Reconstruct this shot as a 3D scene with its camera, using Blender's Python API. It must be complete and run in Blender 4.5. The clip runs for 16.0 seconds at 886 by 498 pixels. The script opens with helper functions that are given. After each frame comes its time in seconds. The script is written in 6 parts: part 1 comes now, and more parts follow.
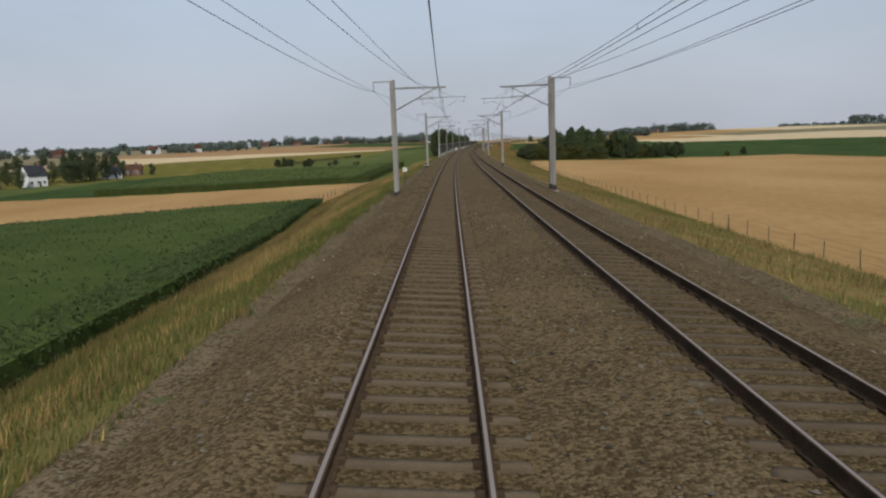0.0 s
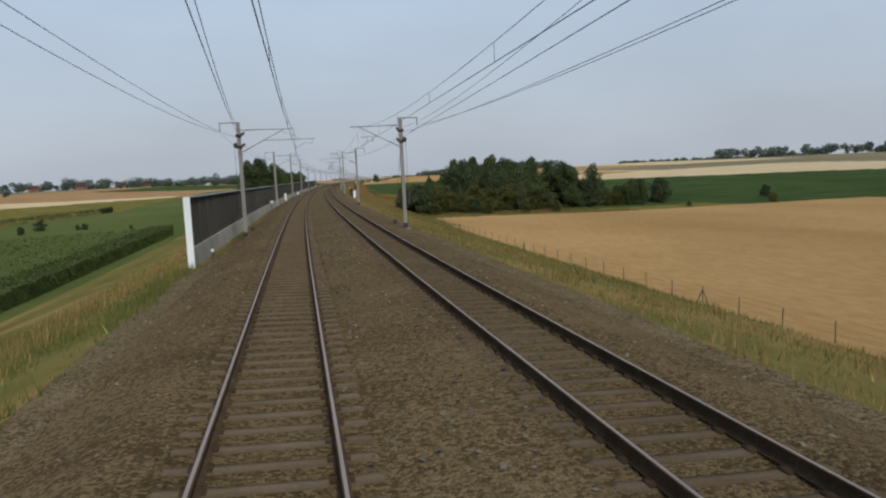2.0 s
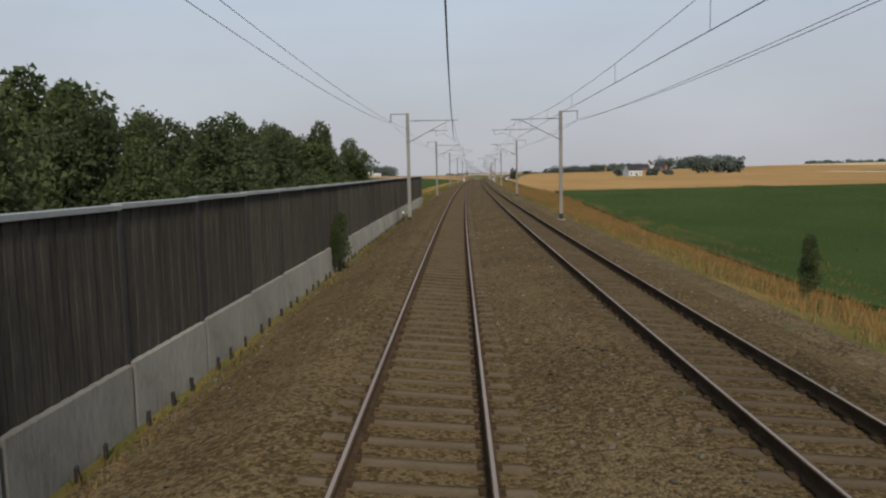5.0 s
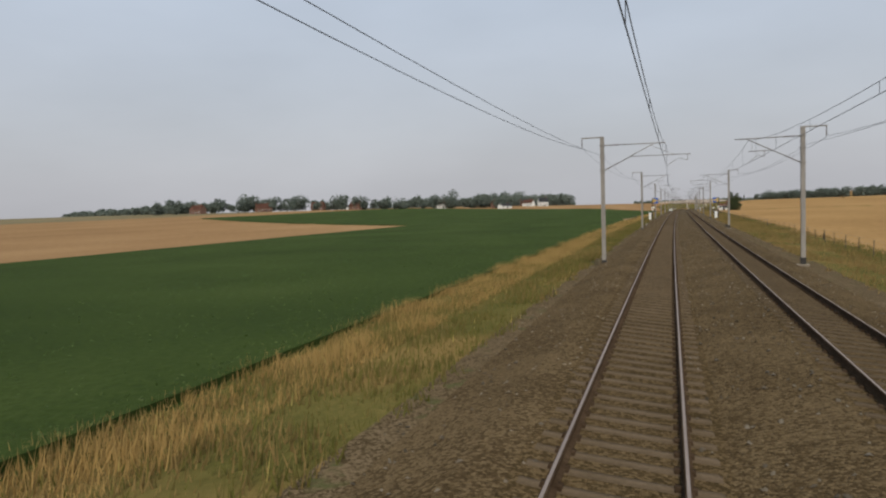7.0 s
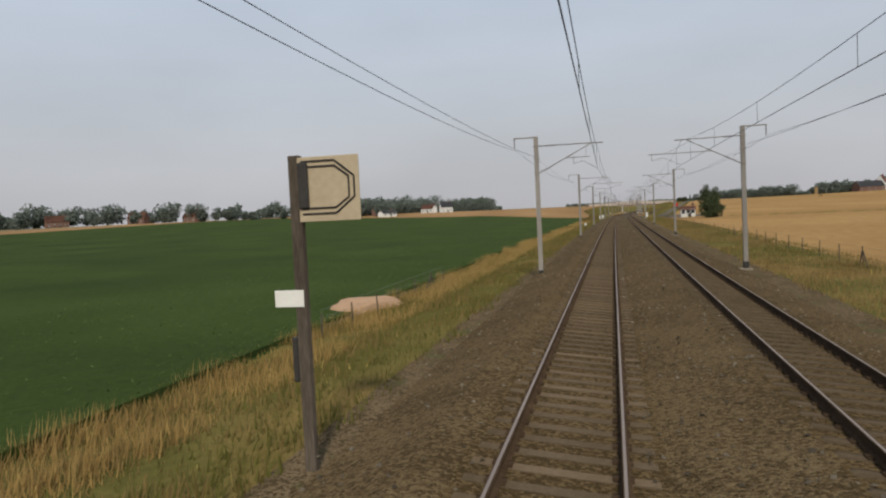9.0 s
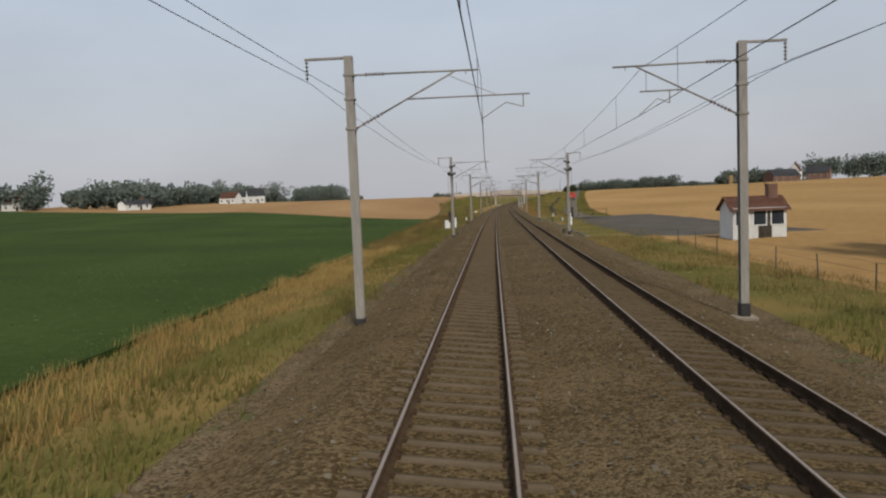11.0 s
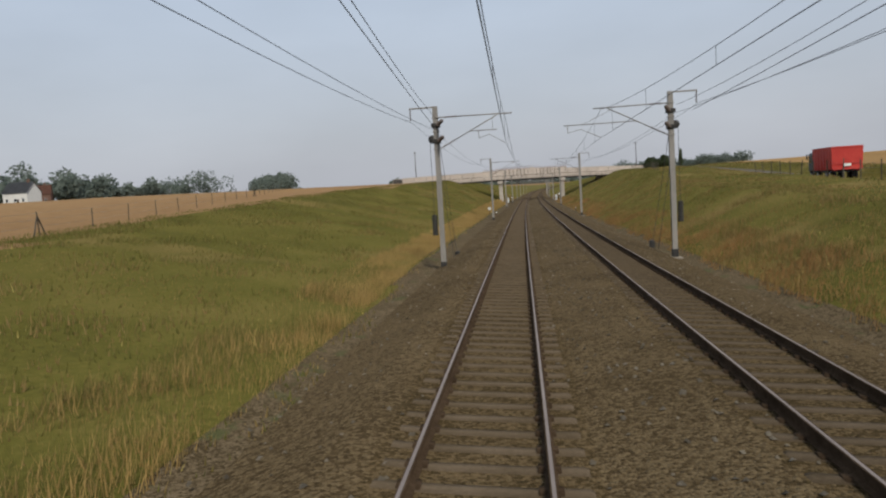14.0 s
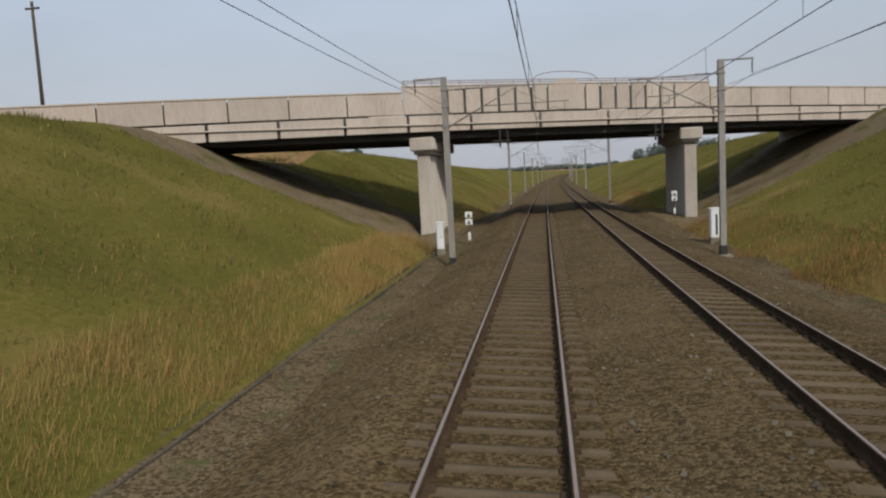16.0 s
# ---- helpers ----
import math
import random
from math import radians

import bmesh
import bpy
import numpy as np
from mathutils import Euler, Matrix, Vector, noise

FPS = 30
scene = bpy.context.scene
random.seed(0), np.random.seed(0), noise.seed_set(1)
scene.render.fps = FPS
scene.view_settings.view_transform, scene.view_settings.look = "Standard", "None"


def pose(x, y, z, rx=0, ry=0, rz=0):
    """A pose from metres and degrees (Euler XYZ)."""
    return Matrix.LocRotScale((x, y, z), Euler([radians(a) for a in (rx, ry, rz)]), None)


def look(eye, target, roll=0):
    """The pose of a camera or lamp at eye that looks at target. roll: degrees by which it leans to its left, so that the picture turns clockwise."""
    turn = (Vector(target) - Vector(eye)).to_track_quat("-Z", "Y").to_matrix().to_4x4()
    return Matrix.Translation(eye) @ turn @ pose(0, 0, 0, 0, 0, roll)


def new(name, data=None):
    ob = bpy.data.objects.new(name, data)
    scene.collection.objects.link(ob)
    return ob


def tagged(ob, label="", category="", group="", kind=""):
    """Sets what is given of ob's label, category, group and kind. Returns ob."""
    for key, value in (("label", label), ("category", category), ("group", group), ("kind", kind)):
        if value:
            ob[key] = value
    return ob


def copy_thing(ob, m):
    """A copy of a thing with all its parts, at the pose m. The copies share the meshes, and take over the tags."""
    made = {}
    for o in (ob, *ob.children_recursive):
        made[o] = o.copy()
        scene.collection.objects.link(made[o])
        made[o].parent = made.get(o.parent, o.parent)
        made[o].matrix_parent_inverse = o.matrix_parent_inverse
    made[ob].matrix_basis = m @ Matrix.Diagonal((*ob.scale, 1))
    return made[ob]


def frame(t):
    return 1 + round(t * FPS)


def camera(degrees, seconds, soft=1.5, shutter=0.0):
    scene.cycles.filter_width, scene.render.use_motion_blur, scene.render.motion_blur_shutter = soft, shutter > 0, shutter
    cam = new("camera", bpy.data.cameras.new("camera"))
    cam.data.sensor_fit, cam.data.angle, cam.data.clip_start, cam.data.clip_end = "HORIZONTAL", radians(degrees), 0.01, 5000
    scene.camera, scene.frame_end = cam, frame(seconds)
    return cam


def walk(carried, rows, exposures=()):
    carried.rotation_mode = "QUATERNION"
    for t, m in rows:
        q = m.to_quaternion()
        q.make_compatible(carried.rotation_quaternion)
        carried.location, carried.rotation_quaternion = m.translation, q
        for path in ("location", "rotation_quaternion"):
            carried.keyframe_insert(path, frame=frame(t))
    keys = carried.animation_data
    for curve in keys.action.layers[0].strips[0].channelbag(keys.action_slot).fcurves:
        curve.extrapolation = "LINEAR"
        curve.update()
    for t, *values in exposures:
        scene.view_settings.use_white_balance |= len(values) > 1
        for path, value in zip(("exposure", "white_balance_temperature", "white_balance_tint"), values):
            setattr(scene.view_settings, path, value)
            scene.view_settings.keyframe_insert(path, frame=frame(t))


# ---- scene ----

# The model is laid out in true metres along the line and set up at this scale,
# so that the train's pace stays within what the camera may travel.
SCALE = 0.47
PACE = 83.61          # metres of line per second

# ---- the line: station s along the left track, lateral offset to the right, height above rail top ----
KNOTS = np.arange(-100.0, 1901.0, 200.0)
BEND = np.array([-166.3, -137.0, -324.6, -162.2, -54.7, -72.4, -114.4, -83.4, -98.7, -139.5, -153.1]) * 1e-6
HUMP = np.array([-11.7, 7.3, 31.5, -21.2, -20.8, -29.9, -12.8, 26.7, 18.5, 6.2, 2.6]) * 1e-6
CANT = np.array([91.1, 50.1, 34.7, 103.3, 107.4, 98.9, 74.2, 48.3, 70.8, 67.4, 65.9]) * 1e-3
STATIONS = np.arange(-600.0, 7001.0, 1.0)
GAUGE, SPACING = 1.505, 4.5


def lay_line():
    bend = np.where(STATIONS > 2100, 0, np.where(STATIONS < -300, 0, np.interp(STATIONS, KNOTS, BEND)))
    hump = np.where(STATIONS > 1900, 0, np.where(STATIONS < -100, 0, np.interp(STATIONS, KNOTS, HUMP)))
    turn, grade = np.cumsum(bend), np.cumsum(hump)
    turn -= np.interp(0, STATIONS, turn)
    grade -= np.interp(0, STATIONS, grade)
    grade = np.where(STATIONS > 1900, grade * np.clip(1 - (STATIONS - 1900) / 600, 0, 1), grade)
    x, y, z = np.cumsum(-np.sin(turn)), np.cumsum(np.cos(turn)), np.cumsum(grade)
    return turn, x - np.interp(0, STATIONS, x), y - np.interp(0, STATIONS, y), z - np.interp(0, STATIONS, z)


TURN, LINE_X, LINE_Y, LINE_Z = lay_line()


def turn_at(s):
    return float(np.interp(s, STATIONS, TURN))


def at(s, lat, up=0.0):
    """The place at station s, lat metres to the right of the left track and up metres above its rail top."""
    a = turn_at(s)
    return Vector((float(np.interp(s, STATIONS, LINE_X)) + lat * math.cos(a),
                   float(np.interp(s, STATIONS, LINE_Y)) + lat * math.sin(a),
                   float(np.interp(s, STATIONS, LINE_Z)) + up))


def many(s, lat, up):
    """The same for whole arrays."""
    a = np.interp(s, STATIONS, TURN)
    return np.stack([np.interp(s, STATIONS, LINE_X) + lat * np.cos(a), np.interp(s, STATIONS, LINE_Y) + lat * np.sin(a),
                     np.interp(s, STATIONS, LINE_Z) + up], -1)


def stand(s, lat, up=0.0, spin=0.0):
    """A pose upright at that place, its y axis along the line, turned by spin degrees."""
    return Matrix.Translation(at(s, lat, up)) @ Matrix.Rotation(turn_at(s) + radians(spin), 4, "Z")


# ---- the camera: seconds, degrees of yaw from the line, pitch and lean, lateral place and height over the rails ----
WALK = [
    (0.0, 0.645, -8.402, -2.114, 0.47, 2.89),
    (0.5, -3.815, -9.240, -2.540, 0.59, 2.84),
    (1.0, -8.014, -6.419, -3.269, 0.50, 2.85),
    (1.5, -9.832, -6.627, -3.500, 0.56, 2.86),
    (2.0, -11.378, -5.783, -2.736, 0.47, 2.93),
    (2.5, -13.714, -5.107, -2.819, 0.54, 2.99),
    (3.0, -15.192, -5.392, -2.407, 0.51, 2.96),
    (3.5, -13.851, -5.119, -2.598, 0.53, 2.95),
    (4.0, -9.702, -4.949, -2.414, 0.51, 2.94),
    (4.5, -3.221, -5.012, -2.849, 0.52, 2.91),
    (5.0, 1.230, -5.785, -1.183, 0.45, 2.89),
    (7.5, 19.651, -2.823, -1.811, 0.60, 3.20),
    (8.0, 20.564, -2.690, -3.345, 0.62, 3.18),
    (8.5, 17.796, -2.597, -2.552, 0.66, 3.18),
    (9.0, 13.419, -2.864, -2.793, 0.71, 3.13),
    (9.5, 9.487, -2.246, -2.179, 0.63, 3.01),
    (12.0, 4.696, -5.130, -2.363, 0.54, 2.96),
    (12.5, 5.469, -4.555, -2.305, 0.54, 2.91),
    (13.0, 6.328, -4.222, -3.186, 0.54, 2.95),
    (13.5, 6.240, -4.302, -3.407, 0.55, 2.93),
    (14.0, 6.385, -4.787, -3.459, 0.57, 2.91),
    (14.5, 6.225, -4.941, -2.775, 0.56, 2.91),
    (15.0, 5.923, -5.552, -2.237, 0.57, 2.90),
    (15.5, 6.680, -5.790, -3.528, 0.62, 2.94),
    (16.0, 8.130, -5.788, -3.111, 0.55, 2.94),
]


# over the two long stretches the head goes on turning: start, end, yaw rates there in degrees per second
STRETCHES = [(5.0, 7.5, 8.9, 2.6), (9.5, 12.0, -9.0, 0.6)]


def walk_rows():
    w = np.array(WALK)
    rows = []
    for t in np.arange(0, 16.01, 0.5):
        yaw, pitch, lean, lat, up = [float(np.interp(t, w[:, 0], w[:, k])) for k in range(1, 6)]
        for a, b, rate_a, rate_b in STRETCHES:
            if a < t < b:
                u = (t - a) / (b - a)
                ease = u * u * (3 - 2 * u)
                lo, hi = w[w[:, 0] == a][0], w[w[:, 0] == b][0]
                yaw, pitch, lean, lat, up = [float(lo[k] + (hi[k] - lo[k]) * ease) for k in range(1, 6)]
                yaw += (b - a) * (rate_a * u * (1 - u) ** 2 - rate_b * u * u * (1 - u))
        s = PACE * t
        place = at(s, lat, up) * SCALE
        a = turn_at(s) + radians(yaw)
        p = radians(pitch)
        ahead = Vector((-math.sin(a) * math.cos(p), math.cos(a) * math.cos(p), math.sin(p)))
        rows.append((float(t), look(place, place + ahead, lean)))
    return rows


cam = camera(63.57, 16.0, soft=2.2, shutter=0.0)
# seconds, stops, kelvin, tint: the picture starts cooler and warms up
walk(cam, walk_rows(), [(0.0, 0.0, 5800, 6.0), (1.0, 0.0, 5650, 5.0), (2.0, 0.0, 5720, 4.0), (3.5, 0.0, 5950, 4.5), (4.5, 0.0, 6100, 7.0), (7.5, 0.0, 6250, 8.0), (9.5, 0.0, 6300, 8.0),
                        (12.0, 0.0, 6120, 7.5), (14.0, 0.0, 6020, 7.0), (16.0, 0.0, 6000, 7.0)])

# ---- sky and sun: a hazy, thinly clouded afternoon ----
SUN_UP, SUN_ROUND = 36.0, 173.0
world = bpy.data.worlds.new("sky")
scene.world = world
world.use_nodes = True
wn, wl = world.node_tree.nodes, world.node_tree.links
wn.clear()
w_out = wn.new("ShaderNodeOutputWorld")
w_bg = wn.new("ShaderNodeBackground")
w_sky = wn.new("ShaderNodeTexSky")
w_sky.sky_type = "NISHITA"
w_sky.sun_disc = False
w_sky.sun_elevation = radians(SUN_UP)
w_sky.sun_rotation = radians(SUN_ROUND)
w_sky.dust_density = 4.0
w_sky.air_density = 1.5
# thin cloud: pale grey near the horizon, bluer and patchy higher up
w_tc = wn.new("ShaderNodeTexCoord")
w_sep = wn.new("ShaderNodeSeparateXYZ")
w_ramp = wn.new("ShaderNodeValToRGB")
w_ramp.color_ramp.elements[0].position, w_ramp.color_ramp.elements[1].position = 0.0, 0.42
w_ramp.color_ramp.elements[0].color = (0.543, 0.525, 0.543, 1)
w_ramp.color_ramp.elements[1].color = (0.565, 0.632, 0.745, 1)
w_map = wn.new("ShaderNodeMapping")
w_map.inputs["Scale"].default_value = (1.2, 1.2, 3.5)
w_cloud = wn.new("ShaderNodeTexNoise")
w_cloud.inputs["Scale"].default_value = 2.2
w_cloud.inputs["Detail"].default_value = 5
w_rng = wn.new("ShaderNodeMapRange")
w_rng.inputs["From Min"].default_value, w_rng.inputs["From Max"].default_value = 0.35, 0.7
w_rng.inputs["To Min"].default_value, w_rng.inputs["To Max"].default_value = 9.5, 10.7
w_mul = wn.new("ShaderNodeVectorMath")
w_mul.operation = "SCALE"
w_mix = wn.new("ShaderNodeMix")
w_mix.data_type = "RGBA"
w_mix.inputs[0].default_value = 0.85
w_bg.inputs[1].default_value = 0.1
wl.new(w_tc.outputs["Generated"], w_sep.inputs[0])
wl.new(w_sep.outputs["Z"], w_ramp.inputs[0])
wl.new(w_tc.outputs["Generated"], w_map.inputs["Vector"])
wl.new(w_map.outputs[0], w_cloud.inputs["Vector"])
wl.new(w_cloud.outputs[0], w_rng.inputs["Value"])
wl.new(w_ramp.outputs[0], w_mul.inputs[0])
wl.new(w_rng.outputs[0], w_mul.inputs["Scale"])
wl.new(w_sky.outputs[0], w_mix.inputs[6])
wl.new(w_mul.outputs[0], w_mix.inputs[7])
wl.new(w_mix.outputs[2], w_bg.inputs[0])
wl.new(w_bg.outputs[0], w_out.inputs[0])
sun = new("sun", bpy.data.lights.new("sun", "SUN"))
sun.data.energy, sun.data.angle, sun.data.color = 2.7, radians(6), (1.0, 0.9, 0.76)
sun.matrix_basis = Matrix.Rotation(radians(-SUN_ROUND), 4, "Z") @ Matrix.Rotation(radians(90 - SUN_UP), 4, "X").inverted()


# ---- materials ----
def material(name, tones, scale=1.0, rough=0.9, metal=0.0, bump=0.0, fine=8.0, streak=(1, 1, 1), spots=None, vary=0.0, sheen=None, stones=0.0):
    """A procedural surface: two or three base tones broken up at two sizes, with fine relief.
    scale: size of the large variation per metre; streak: stretch of the pattern; spots: (tone, amount, per metre); vary: shift per object; stones: crushed stones per metre, each of its own tone."""
    m = bpy.data.materials.new(name)
    m.use_nodes = True
    nt = m.node_tree
    n, l = nt.nodes, nt.links
    bsdf = n["Principled BSDF"]
    bsdf.inputs["Roughness"].default_value = rough
    bsdf.inputs["Metallic"].default_value = metal
    bsdf.inputs["Diffuse Roughness"].default_value = 1.0 if rough >= 0.9 else 0.3
    bsdf.inputs["Specular IOR Level"].default_value = (0.02 if rough >= 0.9 else 0.25) if sheen is None else sheen
    tc = n.new("ShaderNodeTexCoord")
    mp = n.new("ShaderNodeMapping")
    mp.inputs["Scale"].default_value = streak
    l.new(tc.outputs["Object"], mp.inputs["Vector"])
    big = n.new("ShaderNodeTexNoise")
    big.inputs["Scale"].default_value = scale
    big.inputs["Detail"].default_value = 5
    small = n.new("ShaderNodeTexNoise")
    small.inputs["Scale"].default_value = scale * fine
    small.inputs["Detail"].default_value = 4
    small.inputs["Roughness"].default_value = 0.7
    l.new(mp.outputs[0], big.inputs["Vector"])
    l.new(mp.outputs[0], small.inputs["Vector"])
    add = n.new("ShaderNodeMath")
    add.operation = "ADD"
    half = n.new("ShaderNodeMath")
    half.operation = "MULTIPLY"
    half.inputs[1].default_value = 0.5
    l.new(big.outputs[0], add.inputs[0])
    l.new(small.outputs[0], add.inputs[1])
    l.new(add.outputs[0], half.inputs[0])
    ramp = n.new("ShaderNodeValToRGB")
    el = ramp.color_ramp.elements
    el[0].position, el[1].position = 0.32, 0.68
    el[0].color, el[1].color = (*tones[0], 1), (*tones[-1], 1)
    for k, tone in enumerate(tones[1:-1]):
        e = el.new(0.32 + 0.36 * (k + 1) / (len(tones) - 1))
        e.color = (*tone, 1)
    fac = half.outputs[0]
    if stones:
        cells = n.new("ShaderNodeTexVoronoi")
        cells.inputs["Scale"].default_value = stones
        l.new(mp.outputs[0], cells.inputs["Vector"])
        tone = n.new("ShaderNodeSeparateColor")
        l.new(cells.outputs["Color"], tone.inputs[0])
        sway = n.new("ShaderNodeMath")
        sway.operation = "MULTIPLY_ADD"
        sway.inputs[1].default_value, sway.inputs[2].default_value = 0.5, -0.25
        l.new(tone.outputs[0], sway.inputs[0])
        mixed = n.new("ShaderNodeMath")
        mixed.operation = "ADD"
        l.new(half.outputs[0], mixed.inputs[0])
        l.new(sway.outputs[0], mixed.inputs[1])
        fac = mixed.outputs[0]
    l.new(fac, ramp.inputs[0])
    colour = ramp.outputs[0]
    if spots:
        vor = n.new("ShaderNodeTexNoise")
        vor.inputs["Scale"].default_value = spots[2]
        vor.inputs["Detail"].default_value = 3
        l.new(tc.outputs["Object"], vor.inputs["Vector"])
        cut = n.new("ShaderNodeMapRange")
        cut.inputs["From Min"].default_value, cut.inputs["From Max"].default_value = 1 - spots[1] - 0.05, 1 - spots[1] + 0.05
        l.new(vor.outputs[0], cut.inputs["Value"])
        mix = n.new("ShaderNodeMix")
        mix.data_type = "RGBA"
        mix.inputs[7].default_value = (*spots[0], 1)
        l.new(cut.outputs[0], mix.inputs[0])
        l.new(colour, mix.inputs[6])
        colour = mix.outputs[2]
    if vary:
        info = n.new("ShaderNodeObjectInfo")
        rng = n.new("ShaderNodeMapRange")
        rng.inputs["To Min"].default_value, rng.inputs["To Max"].default_value = 1 - vary, 1 + vary
        l.new(info.outputs["Random"], rng.inputs["Value"])
        hsv = n.new("ShaderNodeHueSaturation")
        l.new(rng.outputs[0], hsv.inputs["Value"])
        l.new(colour, hsv.inputs["Color"])
        colour = hsv.outputs[0]
    l.new(colour, bsdf.inputs["Base Color"])
    if bump:
        b = n.new("ShaderNodeBump")
        b.inputs["Strength"].default_value = min(1.0, bump)
        b.inputs["Distance"].default_value = 0.02 if stones else 0.05 * max(1.0, bump)
        if stones:
            down = n.new("ShaderNodeMath")
            down.operation = "MULTIPLY"
            down.inputs[1].default_value = -1.0
            l.new(cells.outputs["Distance"], down.inputs[0])
            l.new(down.outputs[0], b.inputs["Height"])
        else:
            l.new(small.outputs[0], b.inputs["Height"])
        l.new(b.outputs[0], bsdf.inputs["Normal"])
    return m


STONE = material("ballast_stone", [(0.054, 0.037, 0.018), (0.09, 0.063, 0.032), (0.134, 0.097, 0.052)], 0.4, 0.95, bump=1.0, fine=60, stones=20)
STONE_BROWN = material("ballast_rusty", [(0.047, 0.033, 0.015), (0.079, 0.054, 0.026), (0.12, 0.085, 0.044)], 0.4, 0.95, bump=1.0, fine=60, stones=20)
PATH = material("side_path_grit", [(0.053, 0.038, 0.019), (0.096, 0.07, 0.039), (0.141, 0.105, 0.063)], 0.9, 0.95, bump=0.8, fine=16, stones=20, spots=((0.072, 0.072, 0.03), 0.36, 1.3))
VERGE = material("verge_soil", [(0.058, 0.058, 0.015), (0.096, 0.085, 0.025), (0.151, 0.115, 0.04)], 0.25, 1.0, bump=0.8, fine=22, spots=((0.162, 0.112, 0.04), 0.44, 0.12))
BANK = material("bank_turf", [(0.059, 0.054, 0.013), (0.096, 0.085, 0.019), (0.144, 0.113, 0.033)], 0.16, 1.0, bump=0.8, fine=30, spots=((0.163, 0.12, 0.041), 0.36, 0.1))
STUBBLE = material("stubble", [(0.184, 0.108, 0.042), (0.242, 0.148, 0.06), (0.302, 0.193, 0.084)], 0.035, 1.0, bump=0.4, fine=40, streak=(1, 0.35, 1))
STUBBLE_DULL = material("stubble_dull", [(0.163, 0.097, 0.045), (0.213, 0.13, 0.062), (0.263, 0.172, 0.087)], 0.035, 1.0, bump=0.4, fine=40, streak=(1, 0.35, 1))
PALE = material("pale_stubble", [(0.314, 0.239, 0.135), (0.374, 0.288, 0.172), (0.412, 0.329, 0.209)], 0.02, 1.0, fine=20)
BEET = material("beet_leaves", [(0.019, 0.031, 0.009), (0.031, 0.048, 0.012), (0.048, 0.066, 0.019)], 0.06, 0.9, bump=1.0, fine=50)
MEADOW = material("meadow", [(0.043, 0.055, 0.015), (0.061, 0.072, 0.021), (0.088, 0.092, 0.033)], 0.03, 1.0, bump=0.6, fine=40)
FALLOW = material("fallow_land", [(0.1, 0.085, 0.048), (0.14, 0.118, 0.068), (0.185, 0.155, 0.092)], 0.012, 1.0, fine=12, streak=(1, 0.3, 1))
MAIZE = material("maize_leaves", [(0.034, 0.048, 0.012), (0.052, 0.066, 0.018), (0.082, 0.09, 0.03)], 0.5, 0.95, bump=0.8, fine=8)
ROADTAR = material("road_tar", [(0.075, 0.064, 0.049), (0.1, 0.087, 0.067), (0.131, 0.114, 0.087)], 0.3, 0.95, bump=0.3, fine=30)
LOT = material("grit_lot", [(0.05, 0.044, 0.038), (0.074, 0.066, 0.056), (0.108, 0.095, 0.081)], 0.2, 0.95, bump=0.6, fine=30)
CONCRETE = material("pale_concrete", [(0.145, 0.121, 0.088), (0.207, 0.175, 0.136), (0.268, 0.23, 0.184)], 0.8, 0.9, bump=0.3, fine=14, streak=(1, 1, 0.3))
SLEEPER = material("sleeper_concrete", [(0.071, 0.052, 0.031), (0.096, 0.071, 0.045), (0.124, 0.093, 0.062)], 1.5, 0.95, bump=0.3, fine=12, vary=0.2)
GALV = material("galvanised_steel", [(0.173, 0.158, 0.141), (0.239, 0.219, 0.194), (0.314, 0.285, 0.251)], 1.2, 0.6, 0.15, bump=0.1, fine=10, streak=(1, 1, 0.2), vary=0.12)
GUY_STEEL = material("weathered_guy_steel", [(0.075, 0.07, 0.065), (0.12, 0.112, 0.102)], 2.0, 0.7, 0.3, bump=0.1)
DARK_STEEL = material("dark_steel", [(0.03, 0.028, 0.026), (0.06, 0.055, 0.05)], 2.0, 0.7, 0.3, bump=0.2)
RUST = material("rusty_rail_side", [(0.03, 0.019, 0.011), (0.05, 0.033, 0.02), (0.075, 0.05, 0.031)], 2.0, 0.95, bump=0.2)
SHINE = material("polished_rail_head", [(0.17, 0.135, 0.115), (0.25, 0.205, 0.175)], 2.0, 0.55, 0.1, streak=(1, 0.05, 1))
WIRE = material("wire_copper", [(0.045, 0.045, 0.048), (0.08, 0.08, 0.085)], 1.0, 0.6, 0.4)
PORCELAIN = material("insulator_glaze", [(0.10, 0.075, 0.06), (0.17, 0.13, 0.11)], 3.0, 0.35)
WHITE = material("white_paint", [(0.594, 0.594, 0.576), (0.684, 0.684, 0.666), (0.738, 0.738, 0.72)], 1.4, 0.6, bump=0.15, fine=10, streak=(1, 1, 0.3))


def mesh_of(name, verts, faces, mats, index=None):
    me = bpy.data.meshes.new(name)
    me.from_pydata([tuple(map(float, v)) for v in verts], [], faces)
    for m in mats:
        me.materials.append(m)
    if index is not None:
        me.polygons.foreach_set("material_index", np.asarray(index, dtype=np.int32))
    me.update()
    return me


def part(name, bm, mat, parent=None, label=""):
    me = bpy.data.meshes.new(name)
    bm.to_mesh(me)
    bm.free()
    for m in (mat if isinstance(mat, (list, tuple)) else [mat]):
        me.materials.append(m)
    ob = new(name, me)
    ob.parent = parent
    return tagged(ob, label)


